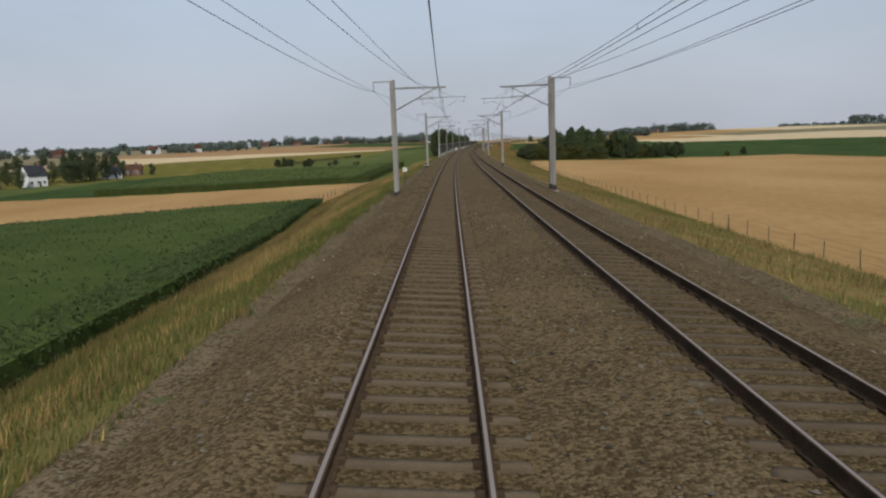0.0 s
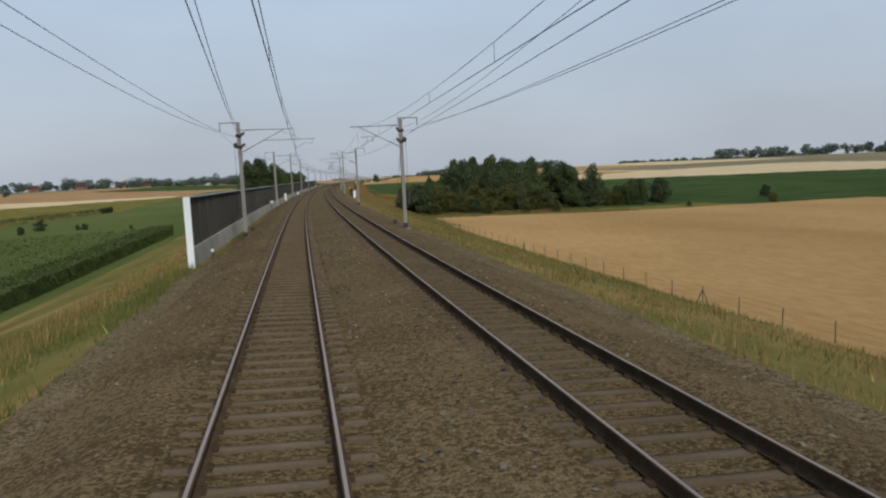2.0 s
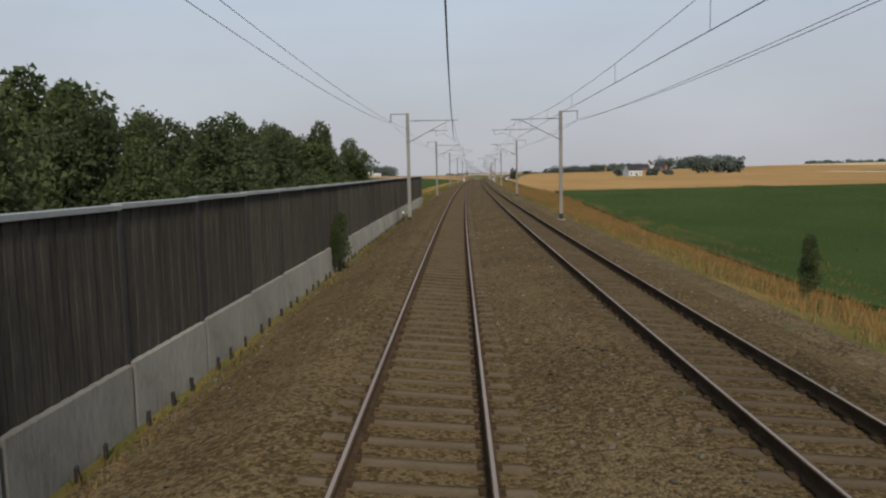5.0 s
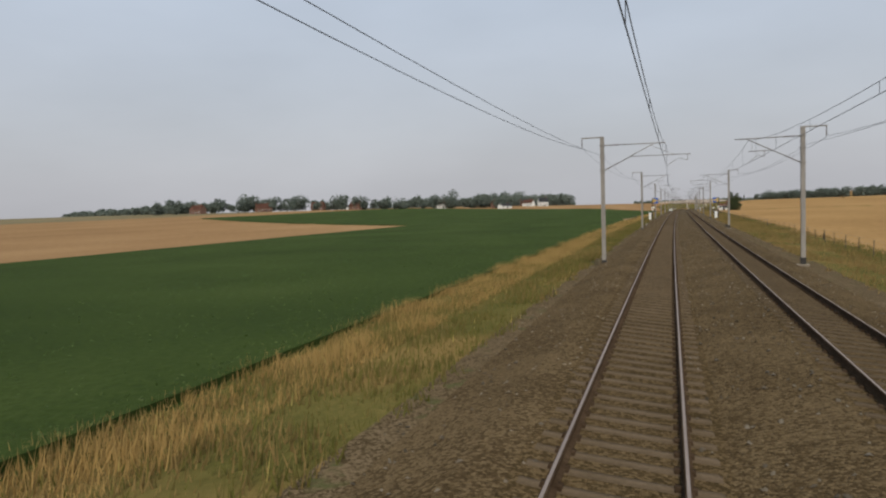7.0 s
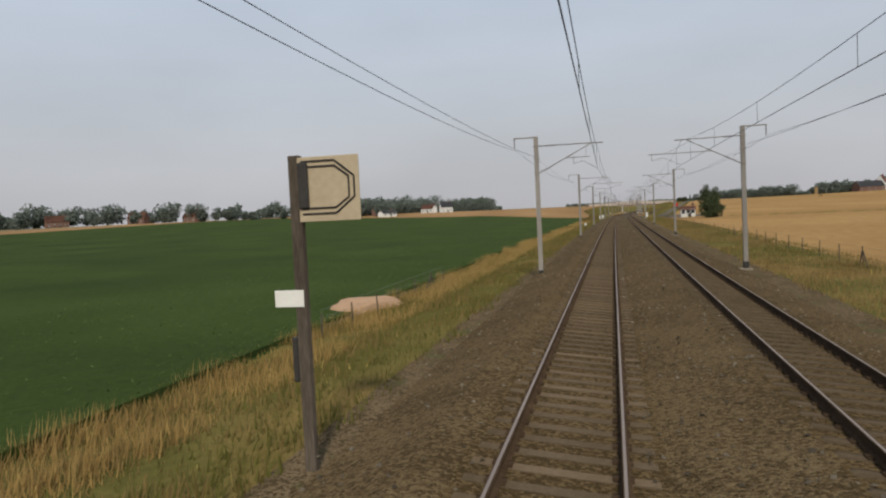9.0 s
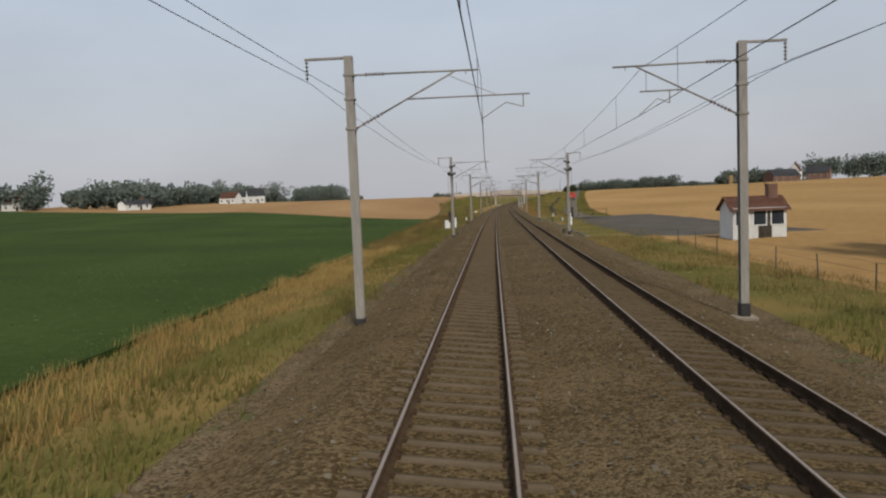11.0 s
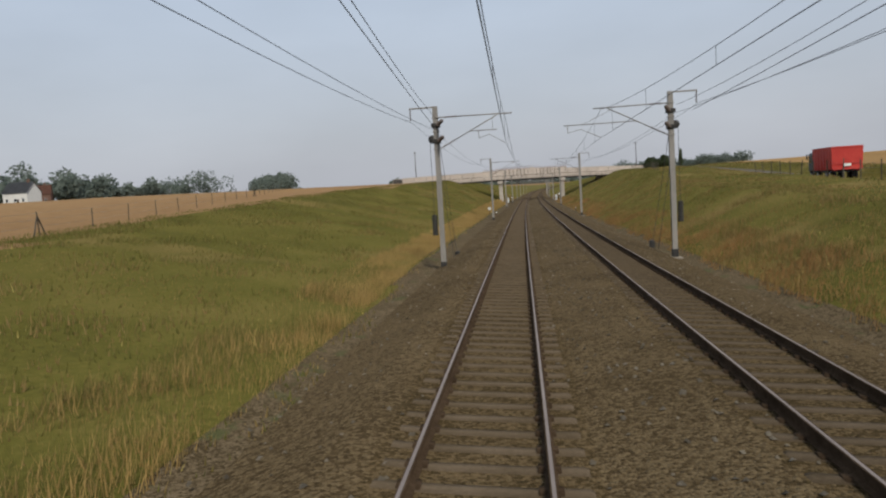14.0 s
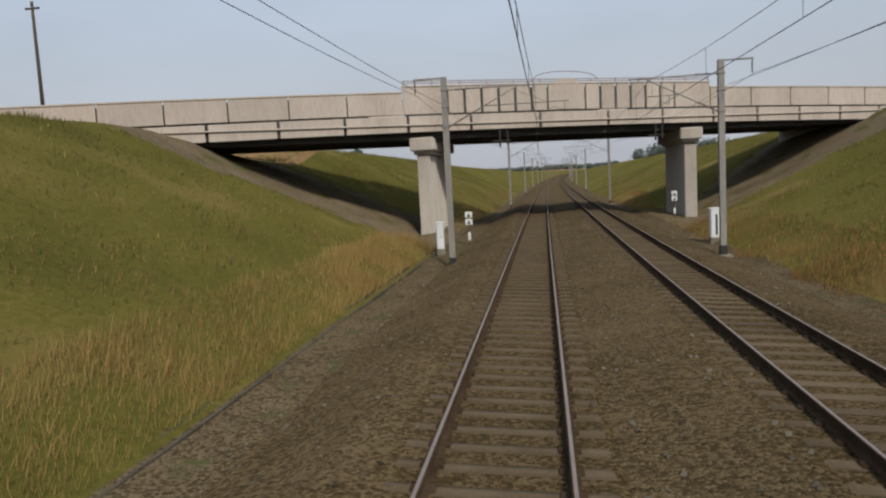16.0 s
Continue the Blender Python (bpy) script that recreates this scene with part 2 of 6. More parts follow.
def box(bm, lo, hi, m=None, bevel=0.0, slot=0):
    """A box from corner lo to corner hi, its edges rounded by bevel, moved by m."""
    c = [(a + b) / 2 for a, b in zip(lo, hi)]
    d = [abs(b - a) for a, b in zip(lo, hi)]
    before = set(bm.faces)
    vs = bmesh.ops.create_cube(bm, size=1, matrix=Matrix.Translation(c) @ Matrix.Diagonal((*d, 1)))["verts"]
    if bevel:
        es = list({e for v in vs for e in v.link_edges})
        bmesh.ops.bevel(bm, geom=es, offset=bevel, segments=1, affect="EDGES", profile=0.5)
    fresh = [f for f in bm.faces if f not in before]
    for f in fresh:
        f.material_index = slot
    if m is not None:
        bmesh.ops.transform(bm, matrix=m, verts=list({v for f in fresh for v in f.verts}))
    return bm


def rod(bm, a, b, r, sides=8, r2=None, slot=0):
    """A round bar from a to b."""
    a, b = Vector(a), Vector(b)
    d = b - a
    m = Matrix.Translation((a + b) / 2) @ d.to_track_quat("Z", "Y").to_matrix().to_4x4()
    before = set(bm.faces)
    bmesh.ops.create_cone(bm, cap_ends=True, segments=sides, radius1=r, radius2=r if r2 is None else r2, depth=d.length, matrix=m)
    for f in bm.faces:
        if f not in before:
            f.material_index = slot
            f.smooth = sides > 6
    return bm


def sweep(section, s0, s1, step, lift=None, closed=True):
    """Vertices and faces of a profile [(lateral, up)...] carried along the line. lift(s, lateral): extra height."""
    ss = np.linspace(s0, s1, max(2, int(round((s1 - s0) / step)) + 1))
    k = len(section)
    rows = []
    for lat, up in section:
        extra = lift(ss, lat) if lift else 0
        rows.append(many(ss, np.full_like(ss, lat), up + extra))
    verts = np.stack(rows, 1).reshape(-1, 3)
    faces = []
    for i in range(len(ss) - 1):
        for j in range(k if closed else k - 1):
            a, b = i * k + j, i * k + (j + 1) % k
            faces.append((a, b, b + k, a + k))
    if closed:
        faces.append(tuple(range(k))[::-1])
        faces.append(tuple(range((len(ss) - 1) * k, len(ss) * k)))
    return verts, faces


def lean_at(s):
    return np.interp(s, KNOTS, CANT)


# ---- the ground: one sheet in stations and laterals ----
def smooth(a, b, v):
    u = np.clip((v - a) / (b - a), 0, 1)
    return u * u * (3 - 2 * u)


# station: (left toe lateral, its height, field height at 60 m, at 300 m; right toe, its height, at 60 m, at 300 m)
RELIEF = [
    (-600, -15, -5.0, -6.0, -7.5, 20, -3.7, -4.8, -6.0),
    (0, -14.2, -4.8, -6.0, -7.5, 20, -3.7, -4.8, -6.0),
    (40, -14.8, -5.1, -6.3, -8.0, 21, -4.3, -5.2, -6.3),
    (72, -17, -5.9, -7.2, -8.6, 22, -4.7, -5.6, -6.6),
    (105, -20.3, -6.2, -8.2, -9.2, 23, -5.0, -6.0, -6.9),
    (123, -22, -6.8, -9.0, -9.4, 23.5, -5.1, -6.1, -7.0),
    (180, -25, -7.9, -9.4, -9.4, 24, -5.5, -6.7, -7.4),
    (229, -28, -8.9, -9.4, -9.0, 25, -6.0, -7.0, -7.6),
    (320, -26, -7.6, -8.2, -7.4, 27, -7.0, -8.0, -7.8),
    (365, -24, -6.2, -7.0, -6.4, 28, -7.8, -8.6, -7.4),
    (400, -20, -4.6, -5.4, -5.4, 25, -5.6, -7.0, -6.0),
    (450, -14, -2.8, -3.6, -4.0, 20, -4.0, -5.2, -3.6),
    (560, -10, -1.5, -1.5, -0.6, 14, -1.4, -1.4, 0.0),
    (750, -10, -1.4, -1.2, 0.6, 14, -1.1, -0.6, 1.8),
    (900, -10, -1.4, -0.8, 2.6, 14, -1.0, -0.2, 4.0),
    (1000, -10, -1.3, 0.0, 4.5, 12, -0.85, -0.2, 5.5),
    (1060, -11, -0.9, 1.0, 6.0, 13, -0.7, 0.6, 6.5),
    (1110, -12, -0.3, 2.2, 7.2, 14, -0.5, 1.3, 7.5),
    (1138, -14.5, 0.3, 2.8, 7.8, 14, -0.3, 1.9, 8.0),
    (1165, -17, 0.9, 3.4, 8.4, 14, 0.7, 2.8, 8.5),
    (1210, -22, 2.3, 4.2, 9.0, 15, 1.8, 3.8, 9.3),
    (1260, -23, 4.1, 5.4, 9.6, 17, 3.2, 5.0, 9.6),
    (1300, -19, 5.2, 6.2, 10.0, 21, 4.9, 6.2, 9.8),
    (1350, -19, 6.2, 6.8, 10.5, 26, 6.3, 7.0, 9.8),
    (1390, -21, 6.8, 7.2, 11.0, 28, 7.0, 7.4, 9.8),
    (1480, -19, 6.0, 6.6, 11.0, 26, 6.0, 7.0, 9.6),
    (1700, -17, 4.4, 5.4, 10.0, 22, 4.6, 6.0, 9.0),
    (2100, -16, 3.0, 4.0, 8.0, 18, 3.0, 4.0, 8.0),
    (7000, -14, 1.0, 3.0, 8.0, 16, 1.0, 3.0, 8.0)]
REL = np.array(RELIEF, dtype=float)
# the farm road beside the cutting: station, lateral, height over the rails
ROAD = np.array([(1046, 17.0, -0.72), (1075, 17.2, -0.75), (1100, 19.0, -0.85), (1130, 21.3, -0.8), (1142, 22.5, -0.6), (1156, 23.8, -0.15), (1175, 25.4, 0.35), (1204, 28.0, 1.12), (1242, 31.5, 1.9), (1300, 37.0, 4.2), (1360, 43.0, 6.2), (1420, 50.0, 7.3), (1500, 58.0, 7.6)])
# the road bridge: station and lateral of its near edge's middle, turn against the tracks, width across the road
BRIDGE_S, BRIDGE_LAT, SKEW, BRIDGE_WIDE = 1388.5, 2.3, 25.0, 11.2
EDGE_L, EDGE_R = -4.4, 8.5        # where the grit path ends on both sides


def relief(s, lat):
    """Height of the ground over the rail top, for arrays."""
    col = [np.interp(s, REL[:, 0], REL[:, k]) for k in range(1, 9)]
    out = np.full(np.shape(lat), -0.78)
    for side, (toe, tz, z60, z300) in ((-1, col[:4]), (1, col[4:])):
        edge = abs(EDGE_L) + 0.8 * smooth(1180, 1212, s) if side < 0 else EDGE_R
        d = lat * side
        toe = np.abs(toe)
        z = -0.78 + (tz + 0.78) * np.clip((d - edge) / (toe - edge), 0, 1)
        z = z + (z60 - tz) * smooth(toe, 60 + toe, d) + (z300 - z60) * smooth(60 + toe, 360, d)
        out = np.where(d > edge, z, out)
    drain = (1 - smooth(-4.5, -3.7, lat)) * smooth(-7.0, -5.6, lat) * smooth(200, 206, s) * (1 - smooth(506, 512, s))
    out = out * (1 - drain) - 1.2 * drain
    roll = 1.2 * np.sin(s / 210.0 + lat / 160.0) * smooth(120, 600, np.abs(lat)) + 9.0 * smooth(500, 2600, np.abs(lat))
    out = out + roll
    rl, rz = np.interp(s, ROAD[:, 0], ROAD[:, 1]), np.interp(s, ROAD[:, 0], ROAD[:, 2])
    near = (1 - smooth(2.6, 5.0, np.abs(lat - rl))) * smooth(1040, 1052, s) * (1 - smooth(1480, 1510, s))
    out = out * (1 - near) + (rz - 0.03) * near
    flat = smooth(978, 986, s) * (1 - smooth(1052, 1064, s)) * smooth(8.6, 9.2, lat) * (1 - smooth(28, 34, lat))
    out = out * (1 - flat) - 0.82 * flat
    # the slopes are cut back a little under the bridge
    u, v = lat - BRIDGE_LAT, s - BRIDGE_S
    x = u * math.cos(radians(SKEW)) + v * math.sin(radians(SKEW))
    y = -u * math.sin(radians(SKEW)) + v * math.cos(radians(SKEW))
    hollow = smooth(-9.5, -3.0, y) * (1 - smooth(15, 24, y)) * (1 - smooth(19, 28, np.abs(x)))
    hollow = hollow * (smooth(8.6, 12.0, lat) + smooth(5.4, 9.0, -lat))
    return np.maximum(out - 1.5 * hollow, np.minimum(out, -0.8))


def ground_at(s, lat):
    return float(relief(np.array([float(s)]), np.array([float(lat)]))[0])


SOIL = material("dry_bare_soil", [(0.1, 0.075, 0.045), (0.142, 0.108, 0.068), (0.185, 0.145, 0.094)], 0.35, 1.0, bump=0.8, fine=24, spots=((0.09, 0.085, 0.03), 0.4, 0.5))
G_MATS = [PATH, VERGE, BANK, STUBBLE, STUBBLE_DULL, PALE, BEET, MEADOW, LOT, ROADTAR, FALLOW, SOIL]


def bare(s, lat):
    """True on the dry slopes under the bridge and along its edges, where rain hardly reaches, and on the sandy patch."""
    u, v = lat - BRIDGE_LAT, s - BRIDGE_S
    x = u * math.cos(radians(SKEW)) + v * math.sin(radians(SKEW))
    y = -u * math.sin(radians(SKEW)) + v * math.cos(radians(SKEW))
    ragged_front = -SOIL_FRONT + 0.5 * np.sin(x * 0.9) + 0.35 * np.sin(x * 2.3 + 1)
    heap = ((s - PATCH[0]) / PATCH[2]) ** 2 + ((lat - PATCH[1]) / PATCH[3]) ** 2 < 1
    return (y > ragged_front) & (y < BRIDGE_WIDE + 1.2) & (np.abs(x) < 30) | heap


SOIL_FRONT = 8.6
PATCH = (786.4, -11.7, 2.9, 1.65)       # station, lateral, half length and half width of a sandy patch


def beet_rear(s):
    """How far the beet reaches from the line: a wedge of stubble cuts in from the west."""
    return np.interp(s, (516, 765, 942), (-66, -66, -272))


def cover(s, lat):
    """Which of G_MATS lies at a place."""
    if EDGE_L - 0.3 - (0.7 if s > 1200 else 0) < lat < EDGE_R + 0.3:
        return 0
    toe_l = float(np.interp(s, REL[:, 0], REL[:, 1])) - 0.6
    toe_r = float(np.interp(s, REL[:, 0], REL[:, 5]))
    d = abs(lat)
    if toe_l < lat < toe_r + (1.5 if s > 300 else -0.6):
        return (11 if bare(s, lat) else 2) if s > 1080 else 1
    if lat < 0:
        if s < 124 - 0.1 * (d - 24) and d < 75:
            return 6
        if s < 229 - 0.25 * (d - 28) and d < 170:
            return 3
        if s < 515:
            if d < 300 and s > 465 + 0.66 * (149 - d):
                return 5
            if 62 < d < 280 and s > 377 + 1.43 * (96 - d):
                return 2
            if d >= 280:
                return 10
            return 7 if d < 110 else (6 if d < 150 else 7)
        if s < 532 and 75 < d < 190:
            return 5
        if s < 1060 and d < -float(beet_rear(s)):
            return 6
        return 4 if d < 330 else 10
    if s < 336 and d < 145:
        return 3
    if s < 336:
        return 6 if d < 275 else 10
    if 343 < s < 347 and 22 < d < 64:
        return 0
    if s < 358 and d < 110:
        return 2
    if s < 412 and d < 66:
        return 2
    if s < 456 and d < 62:
        return 1
    if s < float(np.interp(d, (95, 130, 262), (562, 498, 456))) and d < 275:
        return 6
    if 95 < d < 300 and s < float(np.interp(d, (95, 144, 269, 294), (562, 547, 585, 535))):
        return 5
    if 30 < d < 120 and abs(s - 1006 + 1.35 * d) < 4 and s > 860:
        return 2
    if 985 < s < 1058 and d < 30:
        return 8
    if s > 1040 and d < float(np.interp(s, ROAD[:, 0], ROAD[:, 1])) + 5.2:
        return 2
    if s < 800:
        return 3 if d < 170 else (5 if d < 185 else 10)
    return 3 if d < 300 else (5 if d < 420 else 10)


def build_ground():
    ss = np.concatenate([np.arange(-600, -60, 30.0), np.arange(-60, 1360, 4.0), np.arange(1360, 1424, 1.0), np.arange(1424, 1720, 4.0), np.arange(1720, 2400, 20.0), np.geomspace(2400, 7000, 26)])
    lat = np.array([-4400, -3200, -2400, -1800, -1300, -1000, -760, -580, -450, -360, -330, *np.arange(-304, -60, 7.0), -56, -50, -46, -38, -32, -27,
                    -23, -20, -18, -16, -14.5, -13, -12, -11, -10, -9, -8, -7, -6, -5.2, -4.7, -4.4, -3.95, -3.5, 8.5, 8.8, 9.3, 9.8, 10.6, 11.5, 12.5,
                    13.5, 14.5, 15.5, 16.5, 17.5, *np.arange(18.5, 47, 1.0), 52, 56, *np.arange(60, 304, 7.0), 330, 380, 420, 520, 680, 900, 1200, 1600, 2000, 2400], dtype=float)
    A, B = np.meshgrid(ss, lat, indexing="ij")
    up = relief(A, B)
    rough = np.array([noise.noise((a * 0.25, b * 0.25, 0)) for a, b in zip(A.ravel(), B.ravel())]).reshape(A.shape)
    up = up + rough * 0.16 * ((B < EDGE_L - 0.2) | (B > EDGE_R + 0.2))
    verts = many(A, B, up).reshape(-1, 3)
    k = len(lat)
    faces, idx = [], []
    for i in range(len(ss) - 1):
        for j in range(k - 1):
            a = i * k + j
            faces.append((a, a + 1, a + 1 + k, a + k))
            idx.append(cover((ss[i] + ss[i + 1]) / 2, (lat[j] + lat[j + 1]) / 2))
    ob = new("ground", mesh_of("ground", verts, faces, G_MATS, idx))
    for p in ob.data.polygons:
        p.use_smooth = True
    return tagged(ob, "rolling farmland with stubble, beet fields and dry grassy verges", "ground", kind="structure")


build_ground()

# ---- ballast, rails ----
S0, S1 = -60.0, 2300.0


def build_ballast():
    """The stone bed under both tracks, with its shoulders and the hollow between them."""
    lats = [-3.6, -2.6, -1.9, -1.6, -1.3, -0.9, -0.6, 0, 0.6, 0.9, 1.3, 1.6, 1.9, 2.25, 2.6, 2.9, 3.2, 3.6, 3.9, 4.5, 5.1, 5.4, 5.8, 6.1, 6.4, 7.1, 8.1]
    ups = [-0.74, -0.42, -0.19, -0.16, -0.172, -0.194, -0.212, -0.212, -0.212, -0.205, -0.195, -0.17, -0.2, -0.26, -0.2, -0.17, -0.195, -0.205, -0.212, -0.212, -0.212, -0.205, -0.195, -0.17, -0.2, -0.42, -0.74]
    ss = np.concatenate([np.arange(S0, 1500, 1.5), np.arange(1500, S1 + 1, 8.0)])
    lean = lean_at(ss)
    rows = []
    for lat, up in zip(lats, ups):
        centre = 0.0 if lat < 2.25 else SPACING
        tilt = -np.clip(lat - centre, -1.9, 1.9) * lean
        if 1.3 < lat < 3.2:                # one even slope between the two canted tracks
            up, tilt = -0.195 + 0.03 * math.cos((lat - 2.25) / 0.95 * math.pi / 2), (lat - 2.25) / 0.95 * 1.3 * lean
        jig = np.array([noise.noise((a * 0.8, lat * 2.0, 3.0)) for a in ss]) * 0.008
        rows.append(many(ss, np.full_like(ss, lat), up + tilt + jig))
    verts = np.stack(rows, 1).reshape(-1, 3)
    k = len(lats)
    faces, idx = [], []
    for i in range(len(ss) - 1):
        for j in range(k - 1):
            a = i * k + j
            faces.append((a, a + 1, a + 1 + k, a + k))
            mid = (lats[j] + lats[j + 1]) / 2
            idx.append(1 if min(abs(mid), abs(mid - SPACING)) < 1.35 else 0)
    ob = new("ballast_bed", mesh_of("ballast_bed", verts, faces, [STONE, STONE_BROWN], idx))
    return tagged(ob, "grey-brown crushed stone bed under two tracks", "ballast", kind="structure")


build_ballast()
RAIL_SECTION = [(-0.075, -0.172), (0.075, -0.172), (0.07, -0.16), (0.012, -0.145), (0.012, -0.045), (0.036, -0.035), (0.036, -0.006), (0.027, 0.0), (0.02, 0.0005),
                (-0.02, 0.0005), (-0.027, 0.0), (-0.036, -0.006), (-0.036, -0.035), (-0.012, -0.045), (-0.012, -0.145), (-0.07, -0.16)]


def build_rail(track, offset, parent):
    def lift(ss, lat):
        return -(lat - track) * lean_at(ss)
    section = [(track + offset + a, b) for a, b in RAIL_SECTION]
    verts, faces = sweep(section, S0, S1, 6.0, lift)
    k = len(section)
    idx = [1 if (n % k) in (8,) and n < len(faces) - 2 else 0 for n in range(len(faces))]
    ob = new("rail", mesh_of("rail", verts, faces, [RUST, SHINE], idx))
    ob.parent = parent
    return ob


def build_track(lat):
    track = tagged(new("railway_track"), "rusty steel rails with polished heads on concrete sleepers", "railway track", "tracks of the line")
    for side in (-1, 1):
        build_rail(lat, side * GAUGE / 2, track)
    return track


TRACKS = [build_track(0.0), build_track(SPACING)]


# ---- sleepers' shape, shared by all ----
def sleeper_shape():
    """A concrete sleeper 2.5 m long with sloping sides, a lowered waist and two rail seats; 44 triangles."""
    xs = [-1.25, -1.15, -0.5, 0.5, 1.15, 1.25]
    top = [-0.215, -0.178, -0.2, -0.2, -0.178, -0.215]
    verts, faces = [], []
    for x, z in zip(xs, top):
        verts += [(x, -0.15, -0.36), (x, -0.115, z), (x, 0.115, z), (x, 0.15, -0.36)]
    for i in range(len(xs) - 1):
        for j in range(3):
            a = i * 4 + j
            faces.append((a, a + 4, a + 5, a + 1))
    faces += [(0, 1, 2, 3), (23, 22, 21, 20)]
    return verts, faces


# ---- overhead line ----
MASTS = [-10, 50, 105.6, 162.3, 216.6, 267.9, 324.1, 372.5, 419.8, 470.5, 517.8, 574, 630, 686.7, 745.6, 793.7, 841.7, 892.2, 940.4, 988.6, 1036.8, 1094, 1150.6,
         1205.3, 1261.8, 1318.2, 1367.8] + [1367.8 + 52 * k for k in range(1, 11)]
DOUBLE = (50, 105.6, 162.3, 1036.8, 1094, 1150.6)
ANCHOR = (-10, 216.6, 988.6, 1205.3)
GUYED = (686.7,)
TALL = (324.1, 372.5)
POST = {-1: -3.33, 1: 7.75}
BM = bmesh.new
SHIFT = {50: 0.9, 105.6: 0.5, 162.3: -0.75, 216.6: (1.2, 1.5), 267.9: -0.7, 324.1: -1.6, 372.5: -1.2, 686.7: 2.5, 745.6: 1.25, 793.7: 1.0, 841.7: 0.5, 1150.6: 1.3}


def insulator(bm, a, b, r=0.045, discs=6):
    a, b = Vector(a), Vector(b)
    rod(bm, a, b, r * 0.4, 6)
    for k in range(discs):
        p = a.lerp(b, (k + 0.5) / discs)
        d = (b - a).normalized() * 0.018
        rod(bm, p - d, p + d, r * 1.45, 8, r * 0.9)
    return bm


def cantilever(mast, side, long, dy=0.0, drop=0.0):
    """The swivelling arm that holds the wires over the track; side is the way to the track, x runs towards it."""
    k = -side                      # towards the track
    x0 = 0.12
    reach = 3.3 if side < 0 else 3.25
    z = 6.62 - drop

    def p(x, h):
        return (k * x, dy, h)
    bm = BM()
    rod(bm, p(x0, z), p(x0 + 0.35, z), 0.03)
    rod(bm, p(x0 + 0.85, z), p(reach + 0.35, z - 0.02), 0.028)
    rod(bm, p(reach + 0.0, z), p(reach, z - 0.13), 0.014, 6)
    part("top_tube", bm, GALV, mast)
    part("insulator", insulator(BM(), p(x0 + 0.33, z), p(x0 + 0.88, z)), PORCELAIN, mast, "brown ribbed insulator")
    foot = Vector(p(x0, 5.12 - drop))
    head = Vector(p(reach - 0.3, z - 0.03))
    bm = BM()
    rod(bm, foot, foot.lerp(head, 0.08), 0.03)
    rod(bm, foot.lerp(head, 0.27), head, 0.026)
    part("stay_tube", bm, GALV, mast)
    part("insulator", insulator(BM(), foot.lerp(head, 0.07), foot.lerp(head, 0.28)), PORCELAIN, mast, "brown ribbed insulator")
    root = foot.lerp(head, 0.52)
    zr = root.z - 0.03
    tip = reach + 1.75 if long else reach - 0.4
    bm = BM()
    rod(bm, root, p(tip, zr + 0.02), 0.022)
    if long:
        rod(bm, foot.lerp(head, 0.93), p(reach + 0.85, zr + 0.03), 0.01, 6)
    else:
        rod(bm, foot.lerp(head, 0.9), (foot.lerp(head, 0.9).x, dy, zr), 0.01, 6)
    part("registration_tube", bm, GALV, mast)
    hang = tip - 0.18 if long else abs(root.x) + 0.42
    toward = reach + (0.2 if long else -0.2) - side * 0.18
    bm = BM()
    rod(bm, p(hang, zr), p(hang, zr - 0.33), 0.018, 6)
    low = zr - 0.33
    mid = hang + (toward - hang) * 0.4
    rod(bm, p(hang, low), p(mid, low + 0.14), 0.013, 6)
    rod(bm, p(mid, low + 0.14), p(toward, 5.22 - drop), 0.012, 6)
    part("steady_arm", bm, GALV, mast)


def h_post(bm, y, top):
    """A rolled steel post of H section from its foot to the top."""
    a, b, c = 0.115, 0.095, 0.012
    ring = [(-a, -a), (a, -a), (a, -b), (c, -b), (c, b), (a, b), (a, a), (-a, a), (-a, b), (-c, b), (-c, -b), (-a, -b)]
    lo = [bm.verts.new((u, v + y, -0.35)) for u, v in ring]
    hi = [bm.verts.new((u, v + y, top)) for u, v in ring]
    for k in range(len(ring)):
        n = (k + 1) % len(ring)
        bm.faces.new((lo[k], lo[n], hi[n], hi[k]))
    bm.faces.new(hi)
    bm.faces.new(lo[::-1])
    return bm


